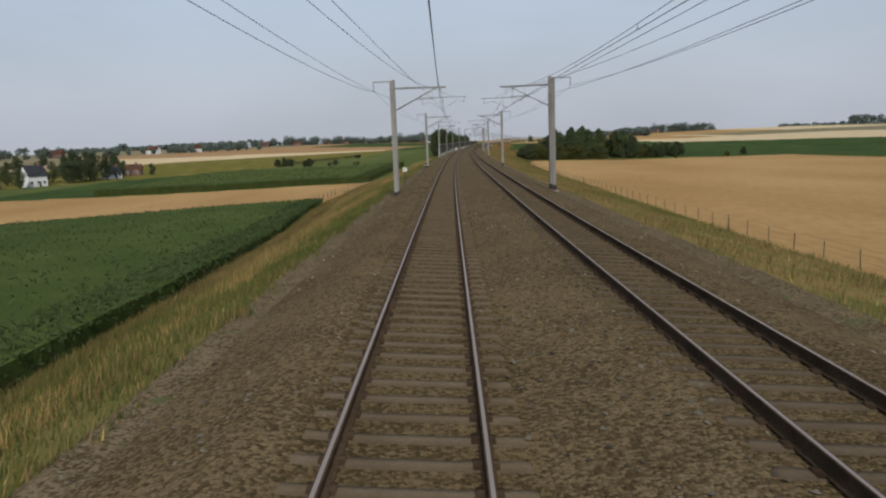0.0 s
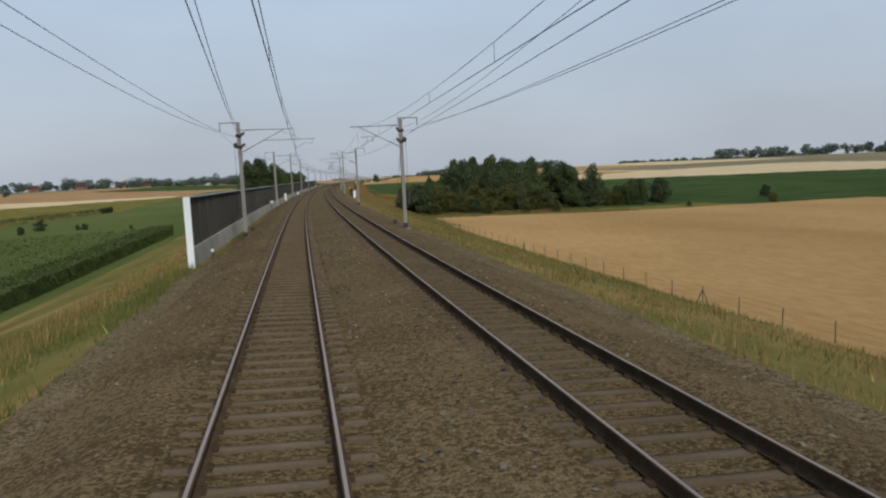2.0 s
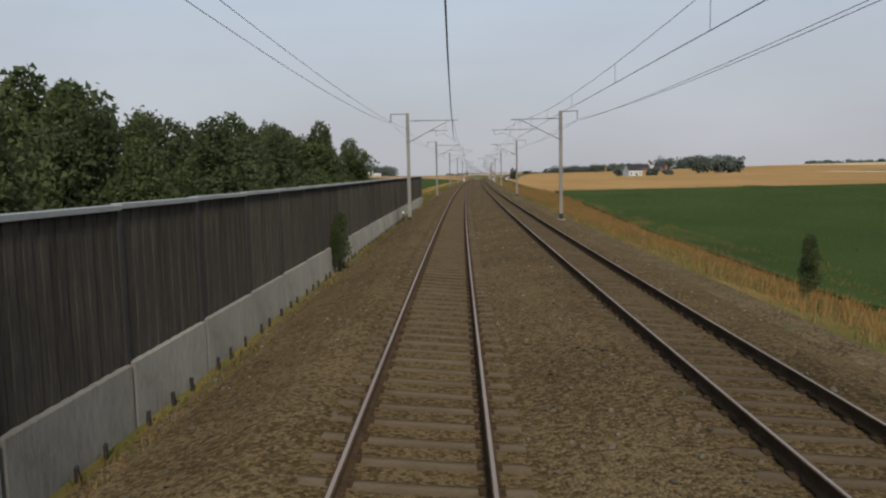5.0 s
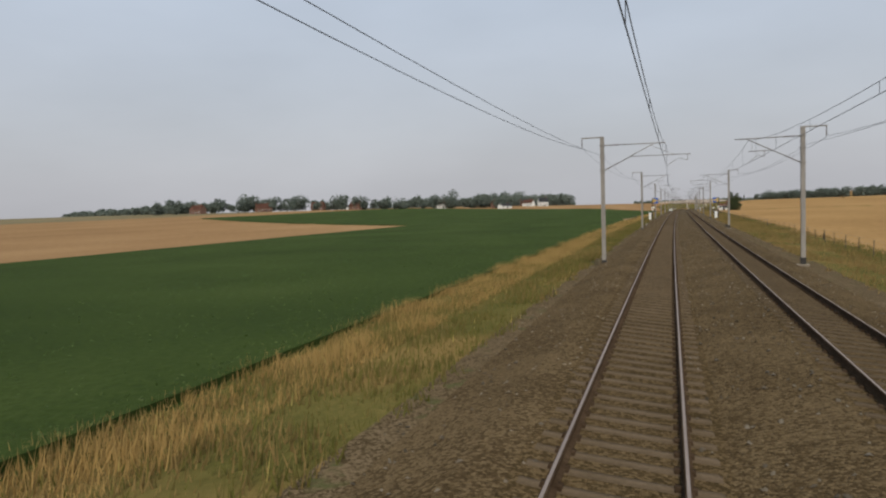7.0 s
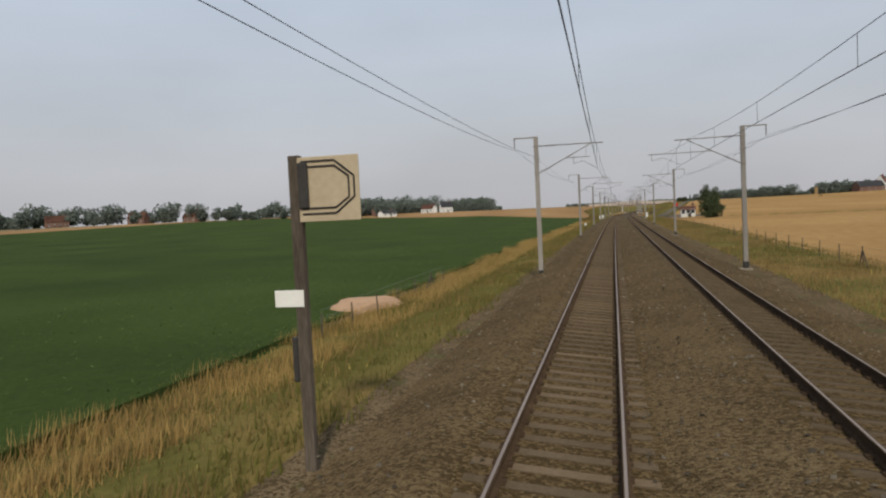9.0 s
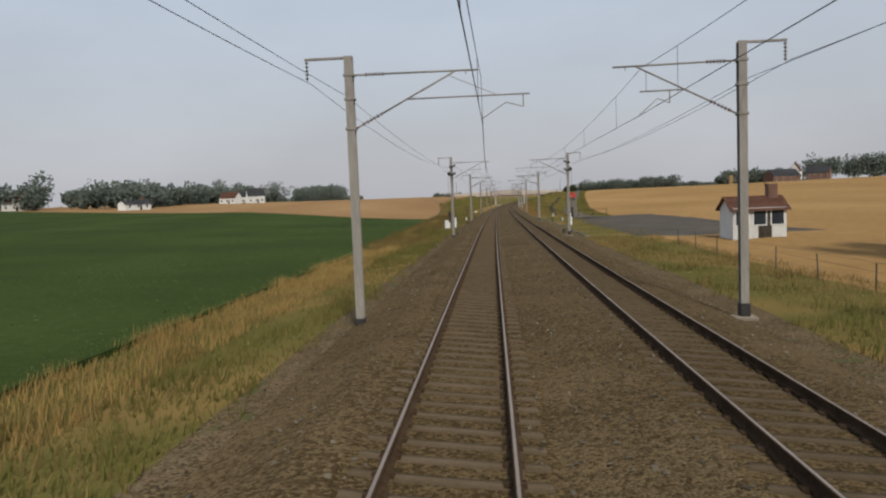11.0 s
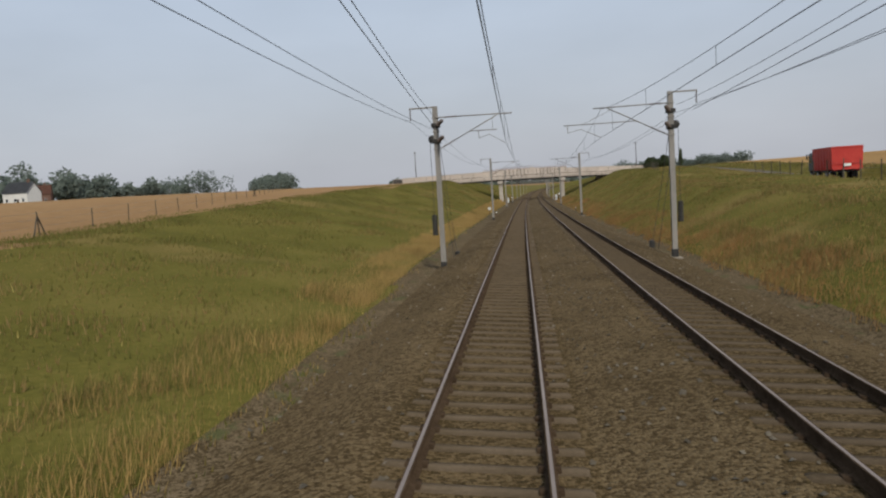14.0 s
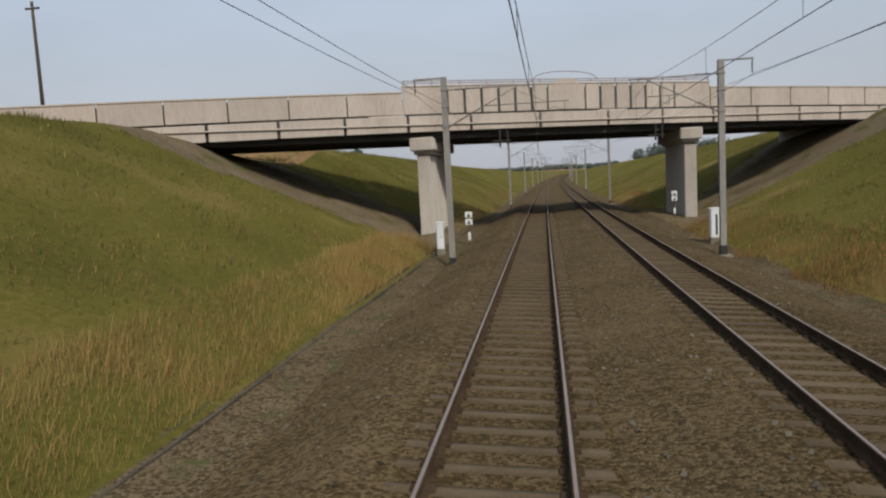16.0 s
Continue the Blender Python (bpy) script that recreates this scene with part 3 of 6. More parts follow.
def mast_thing(side, long, tall=False, twin=False, anchor=False, guyed=False):
    top = 9.0 if tall else 7.15
    mast = tagged(new("catenary_mast"), "grey galvanised steel overhead line mast beside the track" if not anchor else
                  "galvanised anchor mast with guy rods and tensioning gear", "mast", "masts of the overhead line")
    bm = BM()
    h_post(bm, 0.0, top)
    part("post", bm, GALV, mast)
    bm = BM()
    box(bm, (-0.14, -0.15, -0.75), (0.14, 0.15, -0.3), bevel=0.02)
    part("footing", bm, DARK_STEEL, mast, "dark tarred foot of the post")
    bm = BM()
    box(bm, (-0.32, -0.32, -1.1), (0.32, 0.32, -0.68), bevel=0.04)
    part("plinth", bm, CONCRETE, mast, "pale concrete plinth")
    out = -side if tall else side
    bm = BM()
    box(bm, (min(-0.12, out * 1.25), -0.035, top - 0.07), (max(0.12, out * 1.25), 0.035, top), bevel=0.008)
    part("top_bracket", bm, GALV, mast)
    bm = BM()
    x = out * 1.2
    lean = 0.0 if not tall else out * -0.3
    insulator(bm, (x, 0, top - 0.08), (x + lean, 0, top - 0.62), 0.04, 5)
    part("insulator", bm, PORCELAIN, mast, "brown ribbed insulator")
    for h in (5.12, 6.62, 5.95):
        bm = BM()
        box(bm, (-0.15, -0.14, h - 0.04), (0.15, 0.14, h + 0.04), bevel=0.01)
        part("clamp", bm, GALV, mast)
    cantilever(mast, side, long)
    if twin:
        bm = BM()
        h_post(bm, 1.6, 7.35)
        part("post", bm, GALV, mast)
        bm = BM()
        box(bm, (-0.14, 1.45, -0.75), (0.14, 1.75, -0.3), bevel=0.02)
        part("footing", bm, DARK_STEEL, mast, "dark tarred foot of the post")
        bm = BM()
        box(bm, (-0.32, 1.28, -1.1), (0.32, 1.92, -0.68), bevel=0.04)
        part("plinth", bm, CONCRETE, mast, "pale concrete plinth")
        cantilever(mast, side, not long, 1.6, -0.18)
    if anchor or guyed:
        for h, y in ((6.0, 6.5), (4.6, 4.6))[:1 if guyed else 2]:
            bm = BM()
            rod(bm, (0.06, 0.1, h), (0.06, y, -0.75), 0.014, 6)
            part("guy_rod", bm, GUY_STEEL, mast)
        bm = BM()
        box(bm, (-0.08, 6.3, -1.0), (0.2, 6.65, -0.4), bevel=0.04)
        part("guy_anchor", bm, DARK_STEEL, mast)
    if anchor:
        for h in (6.25, 5.5):
            bm = BM()
            insulator(bm, (-side * 0.1, -0.15, h), (-side * 0.45, -1.2, h + 0.12), 0.07, 4)
            part("insulator", bm, PORCELAIN, mast, "brown ribbed insulator")
            bm = BM()
            box(bm, (-0.2, -0.2, h - 0.1), (0.2, 0.2, h + 0.1), bevel=0.02)
            part("clamp", bm, DARK_STEEL, mast)
        bm = BM()
        for k in range(9):
            rod(bm, (side * 0.32, 0, 1.0 + k * 0.11), (side * 0.32, 0, 1.095 + k * 0.11), 0.13, 10)
        part("tension_weights", bm, DARK_STEEL, mast)
        bm = BM()
        rod(bm, (side * 0.32, 0, 1.9), (side * 0.32, 0, 5.6), 0.012, 6)
        rod(bm, (side * 0.2, -0.04, 5.6), (side * 0.2, 0.04, 5.6), 0.2, 14)
        part("pulley", bm, DARK_STEEL, mast)
    return mast


def build_masts():
    stock = {}
    for n, s in enumerate(MASTS):
        for side in (-1, 1):
            long = (n % 2 == 0) if side < 0 else (n % 2 == 1)
            key = (side, long, s in TALL, s in DOUBLE, s in ANCHOR, s in GUYED)
            off = SHIFT.get(s, 0.4)
            m = stand(s + (side * off if not isinstance(off, tuple) else off[0 if side < 0 else 1]), POST[side])
            if key not in stock:
                stock[key] = mast_thing(*key)
                stock[key].matrix_basis = m
            else:
                copy_thing(stock[key], m)


build_masts()


def wire_mesh(name, pts, r, parent=None, sides=4, mat=None):
    """A thin wire through a run of points."""
    pts = np.asarray(pts, dtype=float)
    t = np.gradient(pts, axis=0)
    t /= np.linalg.norm(t, axis=1)[:, None]
    a = np.cross(t, (0, 0, 1.0))
    a /= np.maximum(np.linalg.norm(a, axis=1)[:, None], 1e-6)
    b = np.cross(a, t)
    ring = [a * math.cos(q) * r + b * math.sin(q) * r for q in (2 * math.pi * k / sides for k in range(sides))]
    verts = np.stack([pts + o for o in ring], 1).reshape(-1, 3)
    faces = [(i * sides + j, i * sides + (j + 1) % sides, (i + 1) * sides + (j + 1) % sides, (i + 1) * sides + j)
             for i in range(len(pts) - 1) for j in range(sides)]
    ob = new(name, mesh_of(name, verts, faces, [mat or WIRE]))
    ob.parent = parent
    return ob


def hung(knots, sag, step=3.0):
    """Points of a wire hung between knots (station, lateral, height), sagging in the middle of each span."""
    out = []
    for (s0, l0, h0), (s1, l1, h1) in zip(knots, knots[1:]):
        n = max(4, int((s1 - s0) / step))
        u = np.linspace(0, 1, n, endpoint=False)
        depth = sag * ((s1 - s0) / 54.0) ** 2
        out.append(many(s0 + (s1 - s0) * u, l0 + (l1 - l0) * u, h0 + (h1 - h0) * u - 4 * depth * u * (1 - u)))
    return np.concatenate(out)


def stagger(n, side):
    long = (n % 2 == 0) if side < 0 else (n % 2 == 1)
    return -side * (0.2 if long else -0.2)


LEAD = 0.18          # the wires hang this far to the inside of the curve


def build_wires(side):
    lat = 0.0 if side < 0 else SPACING
    line = tagged(new("overhead_line"), "dark contact wire hung from a messenger wire over the track", "overhead wire", "overhead wires")
    knots = [(s, lat + LEAD + stagger(n, side)) for n, s in enumerate(MASTS)]
    wire_mesh("contact_wire", hung([(s, l, 5.2) for s, l in knots], 0.0, 12), 0.010, line)
    wire_mesh("messenger_wire", hung([(s, l, 6.48) for s, l in knots], 0.95), 0.0085, line)
    bm = BM()
    for (s0, l0), (s1, l1) in zip(knots, knots[1:]):
        n = max(5, round((s1 - s0) / 7.5))
        for k in range(n):
            u = (k + 0.5) / n
            depth = 0.95 * ((s1 - s0) / 54.0) ** 2
            h = 6.48 - 4 * depth * u * (1 - u)
            s, l = s0 + (s1 - s0) * u, l0 + (l1 - l0) * u
            rod(bm, at(s, l, 5.2), at(s, l, h), 0.006, 4)
    tagged(part("dropper", bm, WIRE, line), kind="stuff")
    # overlap stretches: the second pair of wires runs in from one anchor and out to the next
    for a, b in ((0, 4), (19, 23)):
        run = [(MASTS[a], POST[side] - side * 0.3, 6.3)] + [(MASTS[n] + 1.6, lat + LEAD + side * 0.22, 5.42) for n in range(a + 1, b)] + [(MASTS[b], POST[side] - side * 0.3, 5.6)]
        wire_mesh("contact_wire", hung(run, 0.06, 6), 0.010, line)
        run = [(s, l, 6.66 if 0 < k < len(run) - 1 else 6.3) for k, (s, l, h) in enumerate(run)]
        wire_mesh("messenger_wire", hung(run, 0.8), 0.0085, line)
    feeder = tagged(new("feeder_wire"), "dark feeder cable hung from the mast brackets", "cable", "cables of the overhead line")
    run = []
    for s in MASTS:
        if s in TALL:
            run.append((s, POST[side] - side * 0.9, 8.36))
        else:
            run.append((s, POST[side] + side * 1.2, 6.5))
    wire_mesh("strand", hung(run, 0.55), 0.010, feeder)
    earth = tagged(new("earth_wire"), "dark earth cable clamped to the masts", "cable", "cables of the overhead line")
    wire_mesh("strand", hung([(s, POST[side] + side * 0.16, 6.1) for s in MASTS], 0.45), 0.0085, earth)


build_wires(-1)
build_wires(1)

# ---- noise barrier along the left side ----
TIMBER = material("weathered_timber", [(0.032, 0.028, 0.022), (0.06, 0.053, 0.043), (0.093, 0.083, 0.066)], 1.3, 0.95, bump=0.5, fine=14, streak=(1, 1, 0.12), vary=0.15)
GREY_CAP = material("zinc_cap", [(0.22, 0.225, 0.22), (0.32, 0.32, 0.31)], 1.0, 0.6, 0.2)
BASE_GREY = material("grey_base_concrete", [(0.125, 0.115, 0.098), (0.184, 0.172, 0.147), (0.234, 0.22, 0.19)], 0.8, 0.9, bump=0.3, fine=10, streak=(1, 1, 0.35), vary=0.12)


def build_barrier():
    wall = tagged(new("noise_barrier"), "dark weathered timber noise barrier on a pale concrete base", "barrier")
    length, lat = 3.4, -5.05
    bm = BM()
    n = 17
    ring = []
    for k in range(n):                       # planks side by side with narrow grooves, in one sheet
        y0, y1 = 0.085 + k * (length - 0.17) / n, 0.085 + (k + 1) * (length - 0.17) / n
        x = 0.028 if k % 2 else 0.042
        ring += [(0.012, y0 + 0.002), (x, y0 + 0.008), (x, y1 - 0.008), (0.012, y1 - 0.002)]
    ring += [(-0.05, length - 0.085), (-0.05, 0.085)]
    lo = [bm.verts.new((x, y, -0.1)) for x, y in ring]
    hi = [bm.verts.new((x, y, 2.4)) for x, y in ring]
    for k in range(len(ring)):
        m = (k + 1) % len(ring)
        bm.faces.new((lo[k], lo[m], hi[m], hi[k]))
    bm.faces.new(hi)
    bm.faces.new(lo[::-1])
    bmesh.ops.recalc_face_normals(bm, faces=bm.faces[:])
    panel = bpy.data.meshes.new("panel")
    bm.to_mesh(panel)
    bm.free()
    panel.materials.append(TIMBER)
    bm = BM()
    box(bm, (-0.06, 0.04, -1.25), (0.13, length - 0.04, -0.105), bevel=0.02)
    base = bpy.data.meshes.new("base_panel")
    bm.to_mesh(base)
    bm.free()
    base.materials.append(BASE_GREY)
    bm = BM()
    box(bm, (-0.08, -0.08, -1.3), (0.07, 0.08, 2.42), bevel=0.01)
    post = bpy.data.meshes.new("post")
    bm.to_mesh(post)
    bm.free()
    post.materials.append(DARK_STEEL)
    bm = BM()
    box(bm, (-0.09, 0, 2.405), (0.11, length - 0.004, 2.5), bevel=0.012)
    cap = bpy.data.meshes.new("cap_rail")
    bm.to_mesh(cap)
    bm.free()
    cap.materials.append(GREY_CAP)
    s = 205.0
    while s < 508:
        for name, me in (("panel", panel), ("base_panel", base), ("post", post), ("cap_rail", cap)):
            ob = new(name, me)
            ob.parent = wall
            ob.matrix_basis = stand(s, lat, 0.0 if name != "post" else 0.003)
        s += length
    bm = BM()
    box(bm, (-0.16, -0.3, -1.2), (0.16, -0.09, 2.45), bevel=0.02)
    end = part("end_post", bm, WHITE, wall, "white painted end post")
    end.matrix_basis = stand(205, lat)


build_barrier()
peg_shape = bpy.data.meshes.new("wooden_peg")
bm = BM()
box(bm, (-0.03, -0.04, -0.3), (0.03, 0.04, 0.24), bevel=0.012)
bm.to_mesh(peg_shape)
bm.free()
peg_shape.materials.append(DARK_STEEL)
for k in range(64):
    peg = tagged(new("wooden_peg", peg_shape), "short dark peg at the foot of the barrier", "peg", "pegs along the barrier")
    s = 426 + k * 1.13 + 0.2 * math.sin(k * 2.3)
    peg.matrix_basis = stand(s, -4.78, ground_at(s, -4.78), 15 * math.sin(k)) @ Matrix.Rotation(0.12 * math.sin(k * 1.7), 4, "X")

# ---- dark concrete parapet over the underpass ----
SLATE = material("dark_parapet", [(0.049, 0.043, 0.04), (0.077, 0.066, 0.061), (0.11, 0.095, 0.085)], 0.7, 0.95, bump=0.3, fine=10, streak=(1, 1, 0.3), vary=0.15)
parapet = tagged(new("parapet_wall"), "dark stained concrete parapet wall with pale coping", "wall")
for k in range(9):
    s = 338 + k * 2.2
    bm = BM()
    box(bm, (-0.12, 0.004, -1.9), (0.12, 2.196, 0.46), bevel=0.008)
    part("panel", bm, SLATE, parapet).matrix_basis = stand(s, 9.95)
    bm = BM()
    box(bm, (-0.14, 0.0, 0.463), (0.14, 2.2, 0.486), bevel=0.008)
    part("coping", bm, BASE_GREY, parapet, "pale coping stone").matrix_basis = stand(s, 9.95)


bm = BM()
box(bm, (-0.138, 0.0, -0.7), (-0.123, 1.5, -0.08), bevel=0.004)
part("notice_plate", bm, WHITE, parapet, "blank white notice plate").matrix_basis = stand(343.8, 9.95)


# ---- lineside boxes, posts and plates ----
def cabinet(s, lat, w=0.55, h=1.65, spin=0.0, up=None, slot=False):
    up = ground_at(s, lat) if up is None else up
    c = tagged(new("trackside_cabinet"), "white weathered trackside cabinet standing by the rails", "cabinet", "trackside cabinets")
    bm = BM()
    box(bm, (-w / 2, -0.2, 0.22), (w / 2, 0.2, h - 0.06), bevel=0.025)
    part("body", bm, WHITE, c)
    bm = BM()
    box(bm, (-w / 2 - 0.03, -0.23, h - 0.06), (w / 2 + 0.03, 0.23, h), bevel=0.02)
    part("lid", bm, WHITE, c)
    bm = BM()
    box(bm, (-w / 2 - 0.02, -0.22, -0.3), (w / 2 + 0.02, 0.22, 0.218), bevel=0.02)
    part("base", bm, CONCRETE, c, "pale concrete base")
    bm = BM()
    box(bm, (-w / 2 + 0.05, -0.215, 0.3), (w / 2 - 0.05, -0.203, h - 0.14), bevel=0.004)
    d = part("door", bm, WHITE, c)
    bm = BM()
    box(bm, (w / 2 - 0.13, -0.235, h * 0.5), (w / 2 - 0.1, -0.216, h * 0.5 + 0.1))
    part("handle", bm, DARK_STEEL, d, "dark handle")
    if slot:
        bm = BM()
        box(bm, (-0.05, -0.225, 0.36), (0.05, -0.216, h - 0.3), bevel=0.003)
        part("vent", bm, DARK_STEEL, d, "dark upright vent slot")
    c.matrix_basis = stand(s, lat, up, spin)
    return c


for s, lat, w, h in ((320.8, -4.62, 0.42, 1.75), (317, 9.6, 0.5, 1.65), (747.4, -4.55, 0.5, 1.7), (752, 9.1, 0.55, 1.6), 
                     (1031, 10.9, 0.16, 0.6), (1012.5, 10.2, 0.5, 1.7), (1374, -4.78, 0.34, 1.6), (1373.6, 8.68, 0.5, 1.65), (372, -4.4, 0.3, 1.1)):
    cabinet(s, lat, w, h, slot=s == 1373.6)
for s, lat, w, h in ((1017.3, -5.9, 0.62, 1.3), (1017.1, -4.95, 0.5, 1.55)):
    cabinet(s, lat, w, h, -28)

WOOD_POST = material("dark_wood_post", [(0.045, 0.035, 0.028), (0.08, 0.065, 0.05), (0.12, 0.1, 0.08)], 3.0, 0.9, bump=0.4, fine=8, streak=(1, 1, 0.15), vary=0.2)
PLATE = material("plate_white", [(0.62, 0.61, 0.56), (0.72, 0.71, 0.66)], 3.0, 0.6)
INK = material("plate_ink", [(0.02, 0.02, 0.02), (0.04, 0.04, 0.04)], 3.0, 0.7)
BLUE = material("sign_blue", [(0.01, 0.075, 0.32), (0.02, 0.11, 0.42)], 1.5, 0.55)
YELLOW = material("sign_yellow", [(0.72, 0.5, 0.13), (0.8, 0.58, 0.2)], 1.5, 0.55)
SIGN_BACK = material("sign_back", [(0.36, 0.29, 0.19), (0.46, 0.38, 0.26)], 1.2, 0.7)
RED = material("sign_red", [(0.35, 0.03, 0.02), (0.42, 0.06, 0.04)], 2.0, 0.6)


def glyph(text, size, mat, parent, m):
    cu = bpy.data.curves.new("numeral", "FONT")
    cu.body, cu.size, cu.align_x, cu.align_y, cu.extrude = text, size, "CENTER", "CENTER", 0.002
    cu.materials.append(mat)
    ob = new("numeral", cu)
    ob.parent = parent
    ob.matrix_basis = m
    return tagged(ob, "black numeral")


def plate_post(s, lat, text="", h=1.25, size=0.34, up=None):
    """A short post with a small white plate that faces the oncoming train."""
    up = ground_at(s, lat) if up is None else up
    p = tagged(new("distance_post"), "short dark post with a small white number plate" if text else "short dark post with a plain white plate", "marker post", "marker posts of the line")
    bm = BM()
    box(bm, (-0.05, -0.04, -0.3), (0.05, 0.04, h), bevel=0.008)
    part("post", bm, WOOD_POST, p)
    bm = BM()
    box(bm, (-size / 2, -0.065, h - size * 0.85), (size / 2, -0.043, h + size * 0.15), bevel=0.006)
    pl = part("plate", bm, PLATE, p, "white plate")
    if text:
        glyph(text, size * 0.85, INK, pl, pose(0, -0.07, h - size * 0.35, 90, 0, 0))
    p.matrix_basis = stand(s, lat, up)


for s, lat, text, h in ((62.6, -3.6, "8", 1.65), (98, -3.4, "", 0.85), (270.8, -4.2, "7", 1.5), (1065.4, -3.55, "", 1.65), (1170.5, 8.35, "", 1.62), (1268.5, -4.15, "7", 1.6),
                        (374, 10.2, "", 1.7), (469.5, -3.75, "", 0.9), (394, -3.5, "", 0.75), (1280.5, -3.75, "", 0.6), (1280.7, 8.2, "", 0.6), (880, -4.4, "", 1.1),
                        (770, 9.6, "", 1.1), (691.7, -3.15, "", 0.75), (206.5, -4.2, "", 0.7)):
    plate_post(s, lat, text, h, 0.34 if h > 1 else 0.14)


def warning_board(s, lat, side, h=3.75, blank=False):
    """A tall post with a square blue board bearing a yellow triangle that points to the track; some turn their back."""
    p = tagged(new("signal_board"), "tall dark post with a pale board seen from behind" if blank else "tall dark post with a blue board and yellow triangle", "railway sign", "signal boards")
    bm = BM()
    box(bm, (-0.09, -0.07, -0.35), (0.09, 0.07, h), bevel=0.012)
    part("post", bm, WOOD_POST, p)
    a, b = (0.08, 1.06) if side < 0 else (-1.06, -0.08)
    bm = BM()
    box(bm, (a, -0.1, h - 1.02), (b, -0.073, h - 0.04), bevel=0.006)
    board = part("board", bm, SIGN_BACK if blank else BLUE, p, "bare beige board back" if blank else "blue board")
    bm = BM()
    if blank:
        for q in (0.0, 0.085):
            pts = [(a + 0.06, -0.09 - q), (a + 0.6, -0.09 - q), (b - 0.08 - q, -0.34), (b - 0.08 - q, -0.66), (a + 0.6, -0.9 + q), (a + 0.06, -0.9 + q)]
            for u, v in zip(pts, pts[1:]):
                rod(bm, (u[0], -0.105, h + u[1] * 0.98 - 0.02), (v[0], -0.105, h + v[1] * 0.98 - 0.02), 0.016, 5)
        part("stiffener", bm, DARK_STEEL, board, "dark bent stiffening rail")
    else:
        near, far = (a, b) if side < 0 else (b, a)
        vs = [bm.verts.new((near, y, h - 0.07)) for y in (-0.106,)] + [bm.verts.new((near, -0.106, h - 0.99)), bm.verts.new((far, -0.106, h - 0.53))]
        bm.faces.new(vs if side < 0 else vs[::-1])
        bmesh.ops.solidify(bm, geom=bm.faces[:], thickness=-0.004)
        part("triangle", bm, YELLOW, board, "yellow triangle")
    if blank:
        bm = BM()
        box(bm, (-0.42, -0.095, h - 2.32), (0.06, -0.073, h - 2.06), bevel=0.006)
        part("plate", bm, PLATE, p, "white plate fixed off centre")
    else:
        bm = BM()
        box(bm, (-0.16, -0.095, h - 1.95), (0.16, -0.073, h - 1.72), bevel=0.006)
        part("plate", bm, PLATE, p, "white plate")
        bm = BM()
        box(bm, (-0.16, -0.095, h - 2.42), (0.16, -0.073, h - 2.05), bevel=0.006)
        pl = part("plate", bm, PLATE, p, "white plate with a red triangle")
        bm = BM()
        vs = [bm.verts.new(v) for v in ((-0.11, -0.1, h - 2.36), (0.11, -0.1, h - 2.36), (0, -0.1, h - 2.12))]
        bm.faces.new(vs)
        bmesh.ops.solidify(bm, geom=bm.faces[:], thickness=-0.003)
        part("triangle", bm, RED, pl, "red warning triangle")
    bm = BM()
    box(bm, (-0.2, -0.06, h - 3.5), (-0.1, 0.06, h - 2.8), bevel=0.02)
    part("cable_box", bm, DARK_STEEL, p)
    if blank:
        bm = BM()
        box(bm, (0.095, -0.16, h - 0.82), (0.26, -0.108, h - 0.12), bevel=0.02)
        part("clamp", bm, DARK_STEEL, p, "dark steel clamp holding the board")
    p.matrix_basis = stand(s, lat, ground_at(s, lat), 0)


warning_board(729.9, -3.45, -1, 4.75)
warning_board(741.8, 9.1, 1, 4.6)
warning_board(762.7, -4.0, -1, 4.9, True)
warning_board(765, 9.3, 1, 4.5, True)


def signal_post(s, lat, h, plates):
    p = tagged(new("trackside_sign"), "slim dark post with small white warning plates", "railway sign", "small trackside signs")
    bm = BM()
    box(bm, (-0.04, -0.04, -0.3), (0.04, 0.04, h), bevel=0.01)
    part("post", bm, WOOD_POST, p)
    for k in range(plates):
        bm = BM()
        box(bm, (-0.2, -0.065, h - 0.32 - k * 0.4), (0.2, -0.043, h - k * 0.4), bevel=0.006)
        pl = part("plate", bm, PLATE, p, "white plate with a black mark")
        bm = BM()
        vs = [bm.verts.new(v) for v in ((-0.11, -0.07, h - 0.28 - k * 0.4), (0.11, -0.07, h - 0.28 - k * 0.4), (0, -0.07, h - 0.06 - k * 0.4))]
        bm.faces.new(vs)
        bmesh.ops.solidify(bm, geom=bm.faces[:], thickness=-0.003)
        part("mark", bm, INK, pl, "black triangle mark")
    bm = BM()
    box(bm, (-0.07, -0.08, 0.3), (0.07, -0.042, 0.75), bevel=0.01)
    part("box", bm, PLATE, p, "small pale box")
    p.matrix_basis = stand(s, lat, ground_at(s, lat))


signal_post(1377.5, -3.65, 1.9, 2)
signal_post(1393.5, 10.2, 2.0, 2)


